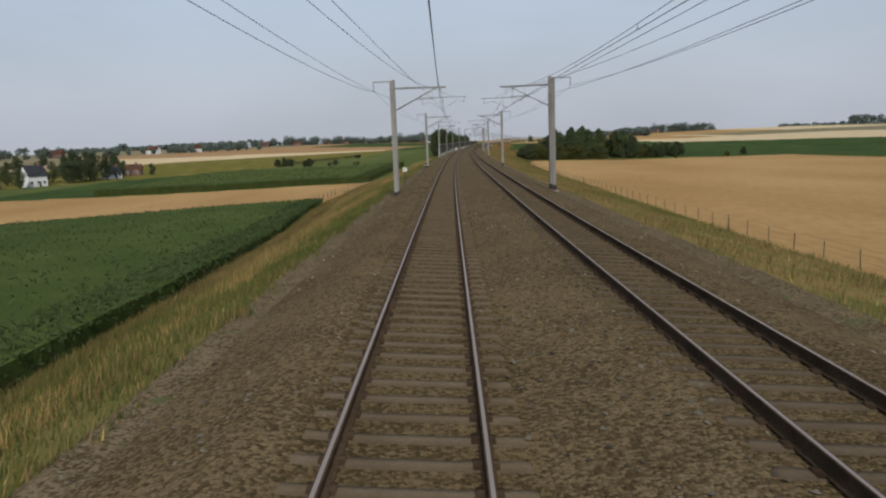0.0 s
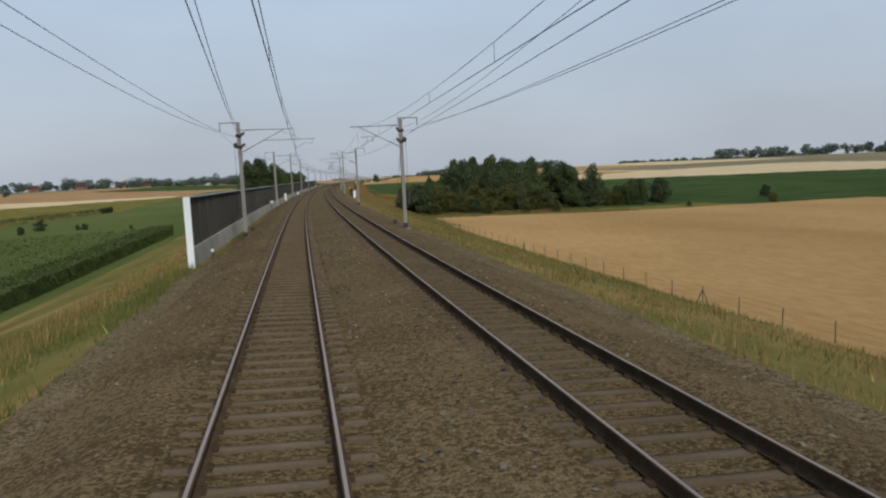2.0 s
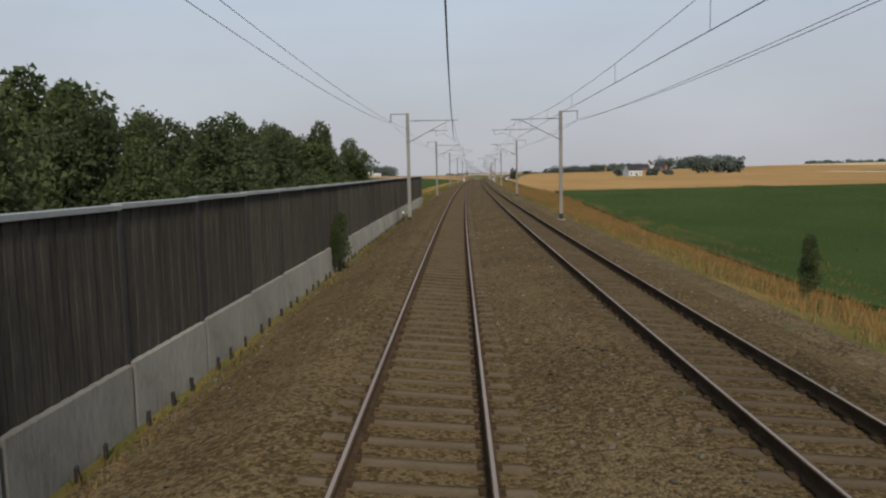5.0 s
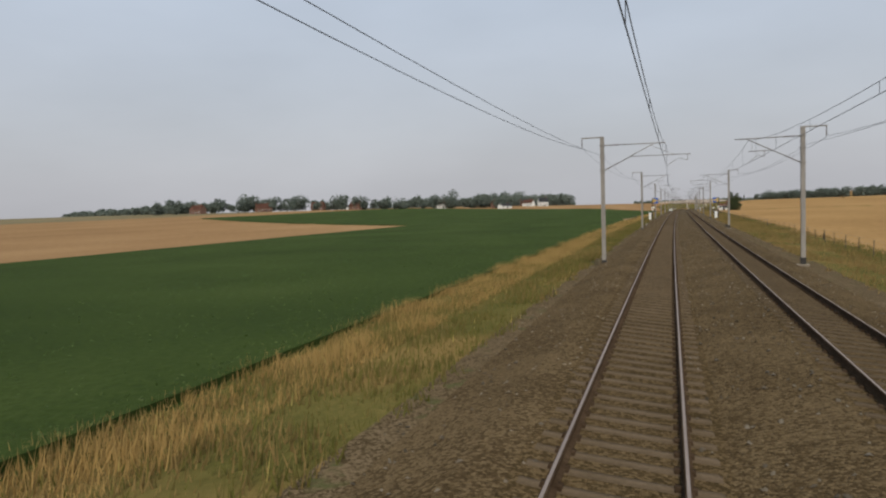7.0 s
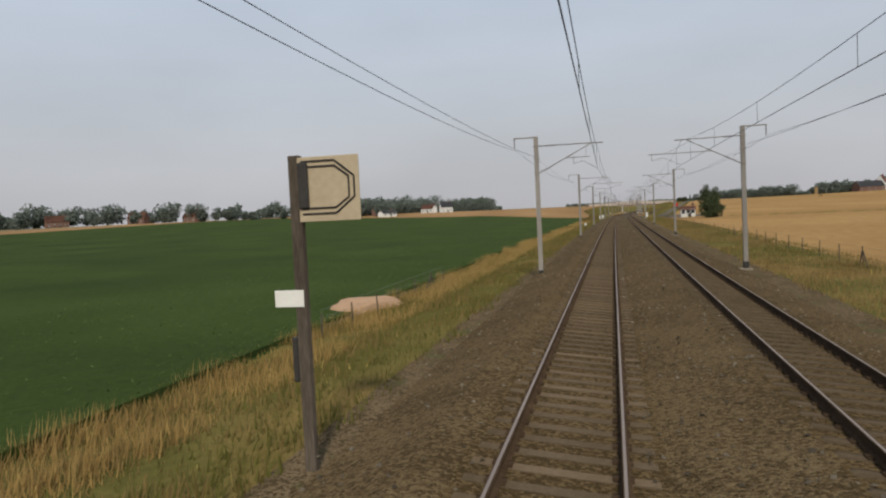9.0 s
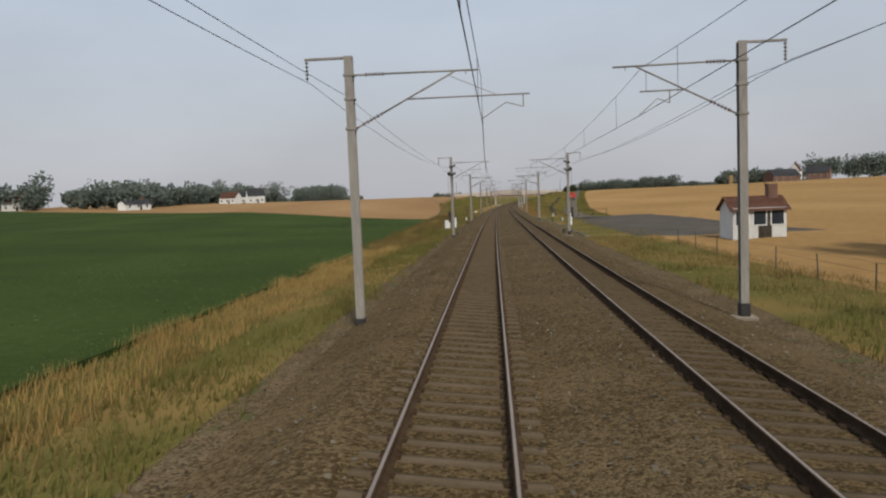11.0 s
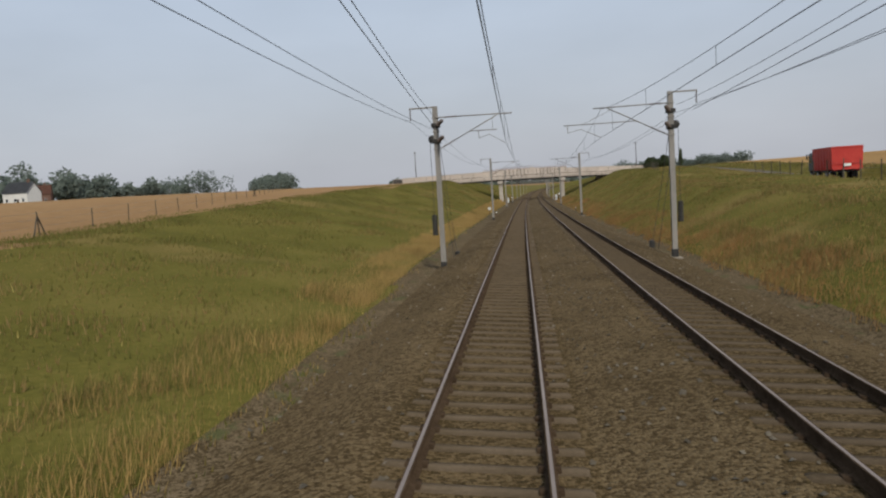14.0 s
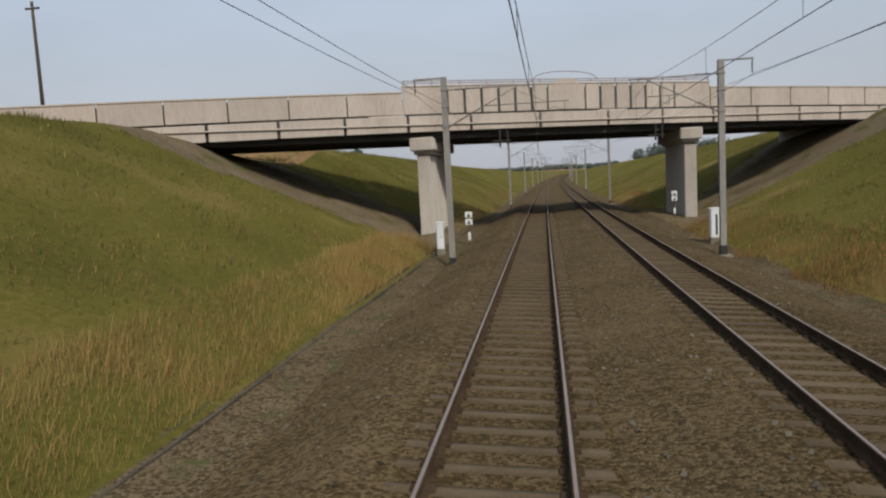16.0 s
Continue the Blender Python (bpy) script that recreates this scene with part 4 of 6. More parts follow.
def detector_post(s, lat, h, side):
    p = tagged(new("detector_post"), "dark slim post with a black detector head and pale box", "trackside post", "detector posts")
    bm = BM()
    box(bm, (-0.05, -0.05, -0.3), (0.05, 0.05, h - 0.28), bevel=0.01)
    part("post", bm, WOOD_POST, p)
    bm = BM()
    box(bm, (-0.065, -0.12, h - 0.28), (0.065, 0.12, h), bevel=0.03)
    head = part("head", bm, DARK_STEEL, p, "black detector head")
    bm = BM()
    rod(bm, (0, -0.05, h - 0.06), (side * 0.28, -0.05, h + 0.0), 0.03, 8)
    part("hood", bm, DARK_STEEL, head)
    bm = BM()
    rod(bm, (0, 0, h - 0.55), (-side * 0.3, 0, h - 0.55), 0.015, 6)
    part("arm", bm, DARK_STEEL, p)
    bm = BM()
    box(bm, (side * 0.06, -0.07, h * 0.36), (side * 0.2, 0.07, h * 0.36 + 0.42), bevel=0.015)
    part("box", bm, PLATE, p, "pale grey box")
    bm = BM()
    box(bm, (-0.1, -0.1, h * 0.2), (0.1, 0.1, h * 0.2 + 0.3), bevel=0.02)
    part("junction_box", bm, DARK_STEEL, p)
    p.matrix_basis = stand(s, lat, ground_at(s, lat))


detector_post(1018.3, -3.2, 3.0, -1)
detector_post(1022.9, 8.75, 2.9, 1)

# ---- wire fences ----
FENCE_POST = material("grey_fence_post", [(0.05, 0.043, 0.034), (0.085, 0.074, 0.058), (0.13, 0.115, 0.09)], 3.0, 0.95, bump=0.3, vary=0.25)
FENCE_WIRE = material("fence_wire", [(0.12, 0.11, 0.1), (0.2, 0.19, 0.17)], 2.0, 0.6, 0.3)


def build_fence(run, gap=4.5, h=1.1, thick=0.026):
    """Posts along (station, lateral) with three strands of wire; every tenth post has a stay."""
    f = tagged(new("wire_fence"), "thin wooden posts strung with wire along the field edge", "fence", "fences beside the line")
    run = np.array(run, dtype=float)
    ss = np.arange(run[0, 0], run[-1, 0], gap)
    bm = BM()
    box(bm, (-thick, -thick, -0.4), (thick, thick, h), bevel=0.01)
    me = bpy.data.meshes.new("post")
    bm.to_mesh(me)
    bm.free()
    me.materials.append(FENCE_POST)
    bm = BM()
    box(bm, (-thick, -thick, -0.4), (thick, thick, h + 0.1), bevel=0.01)
    rod(bm, (0, 0.9, -0.2), (0, 0.05, h * 0.85), 0.035, 6)
    rod(bm, (0, -0.9, -0.2), (0, -0.05, h * 0.85), 0.035, 6)
    me2 = bpy.data.meshes.new("post")
    bm.to_mesh(me2)
    bm.free()
    me2.materials.append(FENCE_POST)
    rng = random.Random(len(ss))
    pts = []
    for k, s in enumerate(ss):
        lat = float(np.interp(s, run[:, 0], run[:, 1]))
        z = ground_at(s, lat)
        ob = new("post", me2 if k % 10 == 5 else me)
        ob.parent = f
        ob.matrix_basis = stand(s, lat, z, rng.uniform(-20, 20)) @ Matrix.Rotation(rng.uniform(-0.05, 0.05), 4, "X") @ Matrix.Rotation(rng.uniform(-0.05, 0.05), 4, "Y")
        pts.append((s, lat, z))
    pts = np.array(pts)
    for up in (0.45, 0.8, 1.12):
        wire_mesh("wire", many(pts[:, 0], pts[:, 1], pts[:, 2] + up), 0.006, f, 3, FENCE_WIRE)
    return f


build_fence([(-40, 20.0), (0, 20.2), (40, 21.2), (72, 22.2), (123, 23.7), (200, 24.4), (310, 25.2)], 3.8, 1.05, 0.024)
build_fence([(640, 14.6), (850, 14.4), (975, 14.0)])
build_fence([(1066, 12.6), (1110, 14.2), (1143, 17.0), (1190, 21.5), (1260, 27.5)], 3.6, 1.4, 0.034)
build_fence([(1066, -13.0), (1110, -13.8), (1165, -18.5), (1210, -24.0), (1257, -33.0), (1300, -44.0)], 5.5)
build_fence([(128, -25.0), (180, -26.6), (226, -28.4)], 5.0, 1.3, 0.045)
build_fence([(777.4, -10.1), (800, -10.1)], 3.3, 1.0)
build_fence([(1300, 24.0), (1345, 30.0), (1420, 34.0)], 3.5, 1.5)

# ---- road, kerb of the grit lot, gate ----
def build_road():
    ss = np.arange(1046, 1500, 4.0)
    lat, up = np.interp(ss, ROAD[:, 0], ROAD[:, 1]), np.interp(ss, ROAD[:, 0], ROAD[:, 2])
    cols = [(-2.1, -0.12), (-2.05, 0.02), (-1.0, 0.06), (0, 0.08), (1.0, 0.06), (2.05, 0.02), (2.1, -0.12)]
    verts = np.stack([many(ss, lat + a, up + b) for a, b in cols], 1).reshape(-1, 3)
    k = len(cols)
    faces = [(i * k + j, i * k + j + 1, (i + 1) * k + j + 1, (i + 1) * k + j) for i in range(len(ss) - 1) for j in range(k - 1)]
    tagged(new("road", mesh_of("road", verts, faces, [ROADTAR])), "grey worn farm road climbing beside the cutting", "road", kind="structure")


build_road()
kerb = tagged(new("cable_trough"), "dark concrete cable trough edging the grit yard", "cable trough")
for k in range(45):
    bm = BM()
    box(bm, (-0.2, 0.01, -0.25), (0.2, 1.48, 0.06), bevel=0.015)
    part("cover", bm, SLATE if k % 7 else CONCRETE, kerb).matrix_basis = stand(986 + k * 1.5, 9.15 + 0.01 * k, -0.8)
# added channel: its dark tone stands for shade under the overhanging grass
SHADE_CHANNEL = material("shade_channel_concrete", [(0.04, 0.034, 0.025), (0.075, 0.064, 0.047), (0.12, 0.104, 0.078)], 1.5, 0.95, bump=0.3, fine=10, vary=0.2)
shade_line = tagged(new("drain_channel"), "dark channel added for the shade line along the foot of the bank", "drain")
cover_shape = bpy.data.meshes.new("channel_block")
bm = BM()
box(bm, (-0.2, 0.01, -0.3), (-0.13, 1.49, 0.06), bevel=0.012)
box(bm, (0.13, 0.01, -0.3), (0.2, 1.49, 0.03), bevel=0.012)
box(bm, (-0.14, 0.012, -0.3), (0.14, 1.488, -0.12))
bm.to_mesh(cover_shape)
bm.free()
cover_shape.materials.append(SHADE_CHANNEL)
for k in range(126):
    block = new("channel_block", cover_shape)
    block.parent = shade_line
    block.matrix_basis = stand(1213 + k * 1.5, -5.2, -0.76)
gate = tagged(new("metal_gate"), "plain dark steel frame gate at the edge of the grit yard", "gate")
for y in (0, 2.6, 5.2):
    bm = BM()
    box(bm, (-0.06, y - 0.06, -0.3), (0.06, y + 0.06, 1.5), bevel=0.01)
    part("post", bm, WOOD_POST, gate)
for h in (0.35, 1.35):
    bm = BM()
    rod(bm, (0, 0, h), (0, 5.2, h), 0.03, 6)
    part("rail", bm, DARK_STEEL, gate)
gate.matrix_basis = stand(1054, 21.0, ground_at(1054, 21.0), 80)


# ---- the road bridge over the cutting ----
BRIDGE = material("bridge_concrete", [(0.419, 0.353, 0.296), (0.528, 0.455, 0.391), (0.598, 0.529, 0.458)], 0.5, 0.9, bump=0.2, fine=14, streak=(1, 1, 0.25), vary=0.06)
PIER = material("pier_concrete", [(0.385, 0.335, 0.285), (0.475, 0.42, 0.36), (0.54, 0.485, 0.42)], 0.6, 0.9, bump=0.25, fine=12, streak=(1, 1, 0.3))
# dark copy of the bridge concrete: the underside's shade is put into its colour
SHADED_CONCRETE = material("shaded_concrete", [(0.07, 0.062, 0.056), (0.11, 0.1, 0.09)], 0.7, 0.95, bump=0.2)
PINK_STEEL = material("faded_steel_rail", [(0.30, 0.22, 0.2), (0.4, 0.31, 0.29)], 1.5, 0.7, 0.1)


def build_bridge():
    b = tagged(new("road_bridge"), "pale stained concrete road bridge crossing over the tracks", "bridge")
    half = 41.0
    wide = BRIDGE_WIDE             # across the road

    def add(name, bm, mat, label="", parent=None):
        return part(name, bm, mat, parent or b, label)
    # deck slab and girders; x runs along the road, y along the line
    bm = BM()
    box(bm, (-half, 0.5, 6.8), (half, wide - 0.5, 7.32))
    add("deck", bm, SHADED_CONCRETE)
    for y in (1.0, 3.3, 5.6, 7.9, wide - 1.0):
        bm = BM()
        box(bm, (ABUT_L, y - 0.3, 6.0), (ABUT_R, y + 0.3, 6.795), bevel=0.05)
        add("girder", bm, SHADED_CONCRETE)
    beams = [-36.0, -31.9, -27.8, -23.7, -19.5, -15.4, -11.3, -7.0, -2.0, 3.2, 7.6, 11.9, 15.8, 19.7, 23.6, 27.5, 31.4, 36.0]
    screens = [-8.6 + 1.2 * k for k in range(7)] + [1.4 + 1.2 * k for k in range(7)]
    panels = [-40.4 + 3.6 * k for k in range(8)] + [-11.6] + screens + [11.6] + [15.2 + 3.6 * k for k in range(8)]
    for side, y in ((-1, 0.0), (1, wide)):
        out = y - 0.12 if side < 0 else y + 0.12          # outer face of the parapet

        def slab(bm, x0, x1, z0, z1, proud, deep, bevel=0.02):
            face = out + side * proud
            return box(bm, (x0, min(face, face - side * deep), z0), (x1, max(face, face - side * deep), z1), bevel=bevel)
        for x0, x1 in zip(beams, beams[1:]):
            add("fascia_beam", slab(BM(), x0 + 0.1, x1 - 0.1, 6.2, 7.22, -0.05, 0.4), BRIDGE)
        for x0, x1 in zip(beams, beams[1:]):
            add("joint_gap", slab(BM(), x1 - 0.3, x1 + 0.3, 6.25, 7.12, -0.25, 0.15), SHADED_CONCRETE)
        for x0, x1 in zip(panels[:-1:1], panels[1:]):
            if abs(x1 - x0) < 0.5:
                continue
            high = 9.06 if -11.7 < x0 < 11.5 else 8.68
            gap = 0.1 if x1 - x0 < 1.3 else 0.045
            add("parapet_panel", slab(BM(), x0 + gap, x1 - gap, 7.335, high, 0, 0.16), BRIDGE)
            add("coping", slab(BM(), x0 + 0.004, x1 - 0.004, high + 0.004, high + 0.1, 0.06, 0.3, 0.015), BRIDGE)
        add("backing", slab(BM(), -8.7, 8.7, 7.34, 8.94, -0.2, 0.05, 0.005), SHADED_CONCRETE)
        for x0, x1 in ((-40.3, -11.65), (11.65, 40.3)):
            add("backing", slab(BM(), x0, x1, 7.34, 8.6, -0.18, 0.05, 0.005), SHADED_CONCRETE)
        add("ledge", slab(BM(), -half, half, 7.225, 7.33, 0.1, 0.6), BRIDGE)
        # guard rail over the live wires, with an arch over the shield
        bm = BM()
        for z in (9.46, 9.32):
            rod(bm, (-11.5, y, z), (11.5, y, z), 0.035, 6)
        add("guard_rail", bm, PINK_STEEL, "faded reddish guard rail")
        for k in range(13):
            bm = BM()
            box(bm, (-11.5 + k * 1.917 - 0.03, y - 0.03, 9.14), (-11.5 + k * 1.917 + 0.03, y + 0.03, 9.47))
            add("rail_post", bm, PINK_STEEL)
        bm = BM()
        pts = [(2.4 * math.cos(math.pi * (1 - u / 8)), 9.44 + 0.5 * math.sin(math.pi * u / 8)) for u in range(9)]
        for p, q in zip(pts, pts[1:]):
            rod(bm, (p[0], y - 0.02, p[1]), (q[0], y - 0.02, q[1]), 0.03, 6)
        add("arch_rail", bm, PINK_STEEL, "faded reddish arched rail")
        bm = BM()                                          # raised shield plate in the middle
        ring = [(-0.95, 7.39), (0.95, 7.39), (0.95, 9.04), (0.6, 9.44), (-0.6, 9.44), (-0.95, 9.04)]
        ya, yb = out + side * 0.04, out - side * 0.1
        fa = [bm.verts.new((u, ya, z)) for u, z in ring]
        fb = [bm.verts.new((u, yb, z)) for u, z in ring]
        bm.faces.new(fa)
        bm.faces.new(fb[::-1])
        for k in range(6):
            n = (k + 1) % 6
            bm.faces.new((fa[n], fa[k], fb[k], fb[n]))
        bmesh.ops.recalc_face_normals(bm, faces=bm.faces[:])
        add("shield", bm, BRIDGE)
    # two long wall piers, set parallel to the tracks, under overhanging caps
    along = Matrix.Rotation(radians(-SKEW), 4, "Z")
    for x, y0 in ((-9.55, -3.7), (9.1, 4.85)):
        bm = BM()
        box(bm, (x - 0.43, y0, -1.6), (x + 0.43, y0 + 8.6, 4.7), along, bevel=0.06)
        pier = add("pier", bm, PIER, "tall flat concrete wall pier")
        bm = BM()
        for z0, z1, w, e in ((4.71, 5.0, 0.6, 0.25), (5.0, 5.86, 0.78, 0.6)):
            box(bm, (x - w, y0 - e, z0), (x + w, y0 + 8.6 + e * 3, z1), along, bevel=0.08)
        add("pier_cap", bm, PIER, parent=pier)
        for k in range(5):
            bm = BM()
            box(bm, (x - 0.25, y0 + 0.4 + k * 2.1, 5.862), (x + 0.25, y0 + 0.9 + k * 2.1, 6.02), along)
            add("bearing", bm, DARK_STEEL, "dark bearing pad", pier)
    for x in (ABUT_L - 1.2, ABUT_R + 1.2):
        bm = BM()
        box(bm, (x - 1.3, -0.1, 3.4), (x + 1.3, wide + 0.1, 6.78), bevel=0.05)
        add("abutment", bm, PIER)
    for x in (-5.0, 7.0):
        bm = BM()
        box(bm, (x - 0.05, -0.06, 5.0), (x + 0.05, 0.06, 6.15))
        box(bm, (x + 0.5, -0.06, 5.15), (x + 0.6, 0.06, 6.15))
        box(bm, (x - 0.6, -0.05, 5.35), (x + 0.8, 0.05, 5.43))
        add("wire_hanger", bm, DARK_STEEL, "dark steel wire hanger")
    for o in b.children_recursive:                      # the road rises to a crest over the tracks
        for v in o.data.vertices:
            if v.co.z > 4.92:
                v.co.z -= 0.0004 * v.co.x ** 2
    b.matrix_basis = stand(BRIDGE_S, BRIDGE_LAT, 0.0) @ Matrix.Rotation(radians(SKEW), 4, "Z")


ABUT_L, ABUT_R = -27.6, 28.0
build_bridge()

for s, lat in ((1381.5, -31.9), (1409, 35.7)):
    p = tagged(new("telegraph_pole"), "slender grey pole beside the bridge road", "pole", "poles of the bridge road")
    bm = BM()
    rod(bm, (0, 0, -0.5), (0, 0, 9.2), 0.14, 8, 0.09)
    part("shaft", bm, WOOD_POST, p)
    bm = BM()
    box(bm, (-0.5, -0.05, 8.7), (0.5, 0.05, 8.82))
    part("crossarm", bm, WOOD_POST, p)
    p.matrix_basis = stand(s, lat, ground_at(s, lat))

# ---- the red tipper lorry on the farm road ----
TRUCK_RED = material("truck_red", [(0.33, 0.025, 0.02), (0.45, 0.04, 0.03), (0.52, 0.07, 0.05)], 0.8, 0.5, bump=0.1, fine=10)
CAB_DARK = material("cab_dark_paint", [(0.03, 0.032, 0.034), (0.05, 0.052, 0.055), (0.075, 0.077, 0.08)], 0.8, 0.5, bump=0.1, fine=10)
TYRE = material("tyre_rubber", [(0.012, 0.012, 0.012), (0.03, 0.03, 0.03)], 4.0, 0.9)
GLASS = material("dark_window", [(0.02, 0.024, 0.028), (0.04, 0.045, 0.05)], 1.0, 0.12)


def build_truck():
    t = tagged(new("tipper_lorry"), "red open-topped tipper lorry with dark cab on the farm road", "lorry")
    bm = BM()
    box(bm, (-1.3, -3.6, 1.0), (1.3, 2.6, 3.2))
    for v in bm.verts:      # walls flare towards the open top
        if v.co.z > 2:
            v.co.x *= 1.07
            v.co.y -= 0.16 if v.co.y < 0 else 0.0
    top = [f for f in bm.faces if f.normal.z > 0.5]
    bmesh.ops.inset_region(bm, faces=top, thickness=0.08)
    bmesh.ops.translate(bm, verts=list({v for f in top for v in f.verts}), vec=(0, 0, -1.7))
    body = part("tipper_body", bm, TRUCK_RED, t, "red steel tipper body with flared open top")
    for k in range(7):
        for x in (-1.37, 1.37):
            bm = BM()
            y = -3.3 + k * 0.95
            box(bm, (x - 0.04, y - 0.06, 1.05), (x + 0.04, y + 0.06, 3.12))
            part("rib", bm, TRUCK_RED, body)
    for z in (1.05, 3.1):
        bm = BM()
        box(bm, (-1.3, -3.8, z - 0.06), (1.3, -3.6, z + 0.1))
        part("tailgate_bar", bm, TRUCK_RED, body)
    bm = BM()
    box(bm, (-1.05, -3.5, 0.75), (1.05, 5.0, 0.99), bevel=0.03)
    part("chassis", bm, DARK_STEEL, t)
    bm = BM()
    box(bm, (-1.2, 2.95, 0.9), (1.2, 4.9, 2.85), bevel=0.15)
    cab = part("driver_cab", bm, CAB_DARK, t, "dark driver cab")
    for x in (-1.21, 1.21):
        bm = BM()
        box(bm, (x - 0.01, 3.6, 1.8), (x + 0.01, 4.6, 2.55), bevel=0.004)
        part("window", bm, GLASS, cab, "dark side window")
        bm = BM()
        box(bm, (x * 1.1 - 0.06, 4.85, 2.2), (x * 1.1 + 0.06, 4.95, 2.75), bevel=0.02)
        part("mirror", bm, DARK_STEEL, cab)
    bm = BM()
    box(bm, (-1.05, 4.86, 1.75), (1.05, 4.91, 2.55), bevel=0.01)
    part("windscreen", bm, GLASS, cab, "dark windscreen")
    for y in (-2.4, -1.2, 1.6, 4.0):
        for x in (-1.0, 1.0):
            bm = BM()
            rod(bm, (x - 0.16, y, 0.5), (x + 0.16, y, 0.5), 0.5, 20)
            w = part("wheel", bm, TYRE, t, "black tyre")
            bm = BM()
            rod(bm, (x - 0.175, y, 0.5), (x + 0.175, y, 0.5), 0.27, 14)
            part("rim", bm, GALV, w, "grey steel rim")
    bm = BM()
    box(bm, (-0.3, -3.86, 1.3), (0.3, -3.8, 1.55))
    part("number_plate", bm, PLATE, t, "pale number plate")
    for x in (-0.95, 0.95):
        bm = BM()
        box(bm, (x - 0.16, -3.6, 0.85), (x + 0.16, -3.52, 1.05), bevel=0.01)
        part("tail_light", bm, RED, t, "red tail light")
    t.matrix_basis = stand(1246.5, 31.7, float(np.interp(1246.5, ROAD[:, 0], ROAD[:, 2])) + 0.06, -6)


build_truck()


# ---- leaves, trees, woods ----
def leaf_material(name, dark, light):
    m = bpy.data.materials.new(name)
    m.use_nodes = True
    n, l = m.node_tree.nodes, m.node_tree.links
    bsdf = n["Principled BSDF"]
    bsdf.inputs["Roughness"].default_value = 0.75
    bsdf.inputs["Specular IOR Level"].default_value = 0.2
    geo = n.new("ShaderNodeNewGeometry")
    info = n.new("ShaderNodeObjectInfo")
    tc = n.new("ShaderNodeTexCoord")
    big = n.new("ShaderNodeTexNoise")
    big.inputs["Scale"].default_value = 0.45
    l.new(tc.outputs["Object"], big.inputs["Vector"])
    add = n.new("ShaderNodeMath")
    add.operation = "MULTIPLY_ADD"
    add.inputs[1].default_value = 0.45
    l.new(geo.outputs["Random Per Island"], add.inputs[0])
    l.new(big.outputs[0], add.inputs[2])
    add2 = n.new("ShaderNodeMath")
    add2.operation = "MULTIPLY_ADD"
    add2.inputs[1].default_value = 0.25
    l.new(info.outputs["Random"], add2.inputs[0])
    l.new(add.outputs[0], add2.inputs[2])
    ramp = n.new("ShaderNodeValToRGB")
    ramp.color_ramp.elements[0].position, ramp.color_ramp.elements[1].position = 0.45, 1.1
    ramp.color_ramp.elements[0].color, ramp.color_ramp.elements[1].color = (*dark, 1), (*light, 1)
    l.new(add2.outputs[0], ramp.inputs[0])
    l.new(ramp.outputs[0], bsdf.inputs["Base Color"])
    tr = n.new("ShaderNodeBsdfTranslucent")
    l.new(ramp.outputs[0], tr.inputs["Color"])
    mix = n.new("ShaderNodeMixShader")
    mix.inputs[0].default_value = 0.4
    l.new(bsdf.outputs[0], mix.inputs[1])
    l.new(tr.outputs[0], mix.inputs[2])
    l.new(mix.outputs[0], n["Material Output"].inputs["Surface"])
    return m


LEAF = leaf_material("leaf_green", (0.04, 0.056, 0.02), (0.101, 0.12, 0.045))
LEAF_DARK = leaf_material("leaf_dark_green", (0.036, 0.05, 0.023), (0.088, 0.103, 0.044))
LEAF_OLIVE = leaf_material("leaf_olive", (0.046, 0.05, 0.013), (0.127, 0.124, 0.032))
# paler, greyer leaf: haze of the distance put into the colour
LEAF_HAZED = leaf_material("leaf_hazed", (0.108, 0.13, 0.105), (0.182, 0.208, 0.168))
BARK = material("bark", [(0.05, 0.042, 0.034), (0.09, 0.078, 0.062), (0.14, 0.12, 0.1)], 3.0, 0.95, bump=0.6, streak=(1, 1, 0.3))


def cards(points, size, rng, squash=0.9):
    """Small leaves: one three-cornered blade at each point, turned at random."""
    n = len(points)
    a = rng.normal(size=(n, 3))
    a /= np.linalg.norm(a, axis=1)[:, None]
    b = np.cross(a, rng.normal(size=(n, 3)))
    b /= np.linalg.norm(b, axis=1)[:, None]
    r = size * rng.uniform(0.6, 1.35, size=(n, 1))
    v = np.stack([points - a * r * 0.6 + b * r * 0.6 * squash, points - a * r * 0.6 - b * r * 0.6 * squash, points + a * r], 1).reshape(-1, 3)
    return v, np.arange(n * 3).reshape(n, 3)


def big_mesh(name, v, f, mats, idx=None):
    """A mesh from whole arrays of vertices and faces of one size."""
    k = f.shape[1]
    me = bpy.data.meshes.new(name)
    me.vertices.add(len(v))
    me.vertices.foreach_set("co", np.asarray(v, dtype=np.float32).ravel())
    me.loops.add(f.size)
    me.loops.foreach_set("vertex_index", f.ravel().astype(np.int32))
    me.polygons.add(len(f))
    me.polygons.foreach_set("loop_start", np.arange(0, f.size, k, dtype=np.int32))
    me.polygons.foreach_set("loop_total", np.full(len(f), k, dtype=np.int32))
    for m in mats:
        me.materials.append(m)
    if idx is not None:
        me.polygons.foreach_set("material_index", np.asarray(idx, dtype=np.int32))
    me.update(calc_edges=True)
    return me


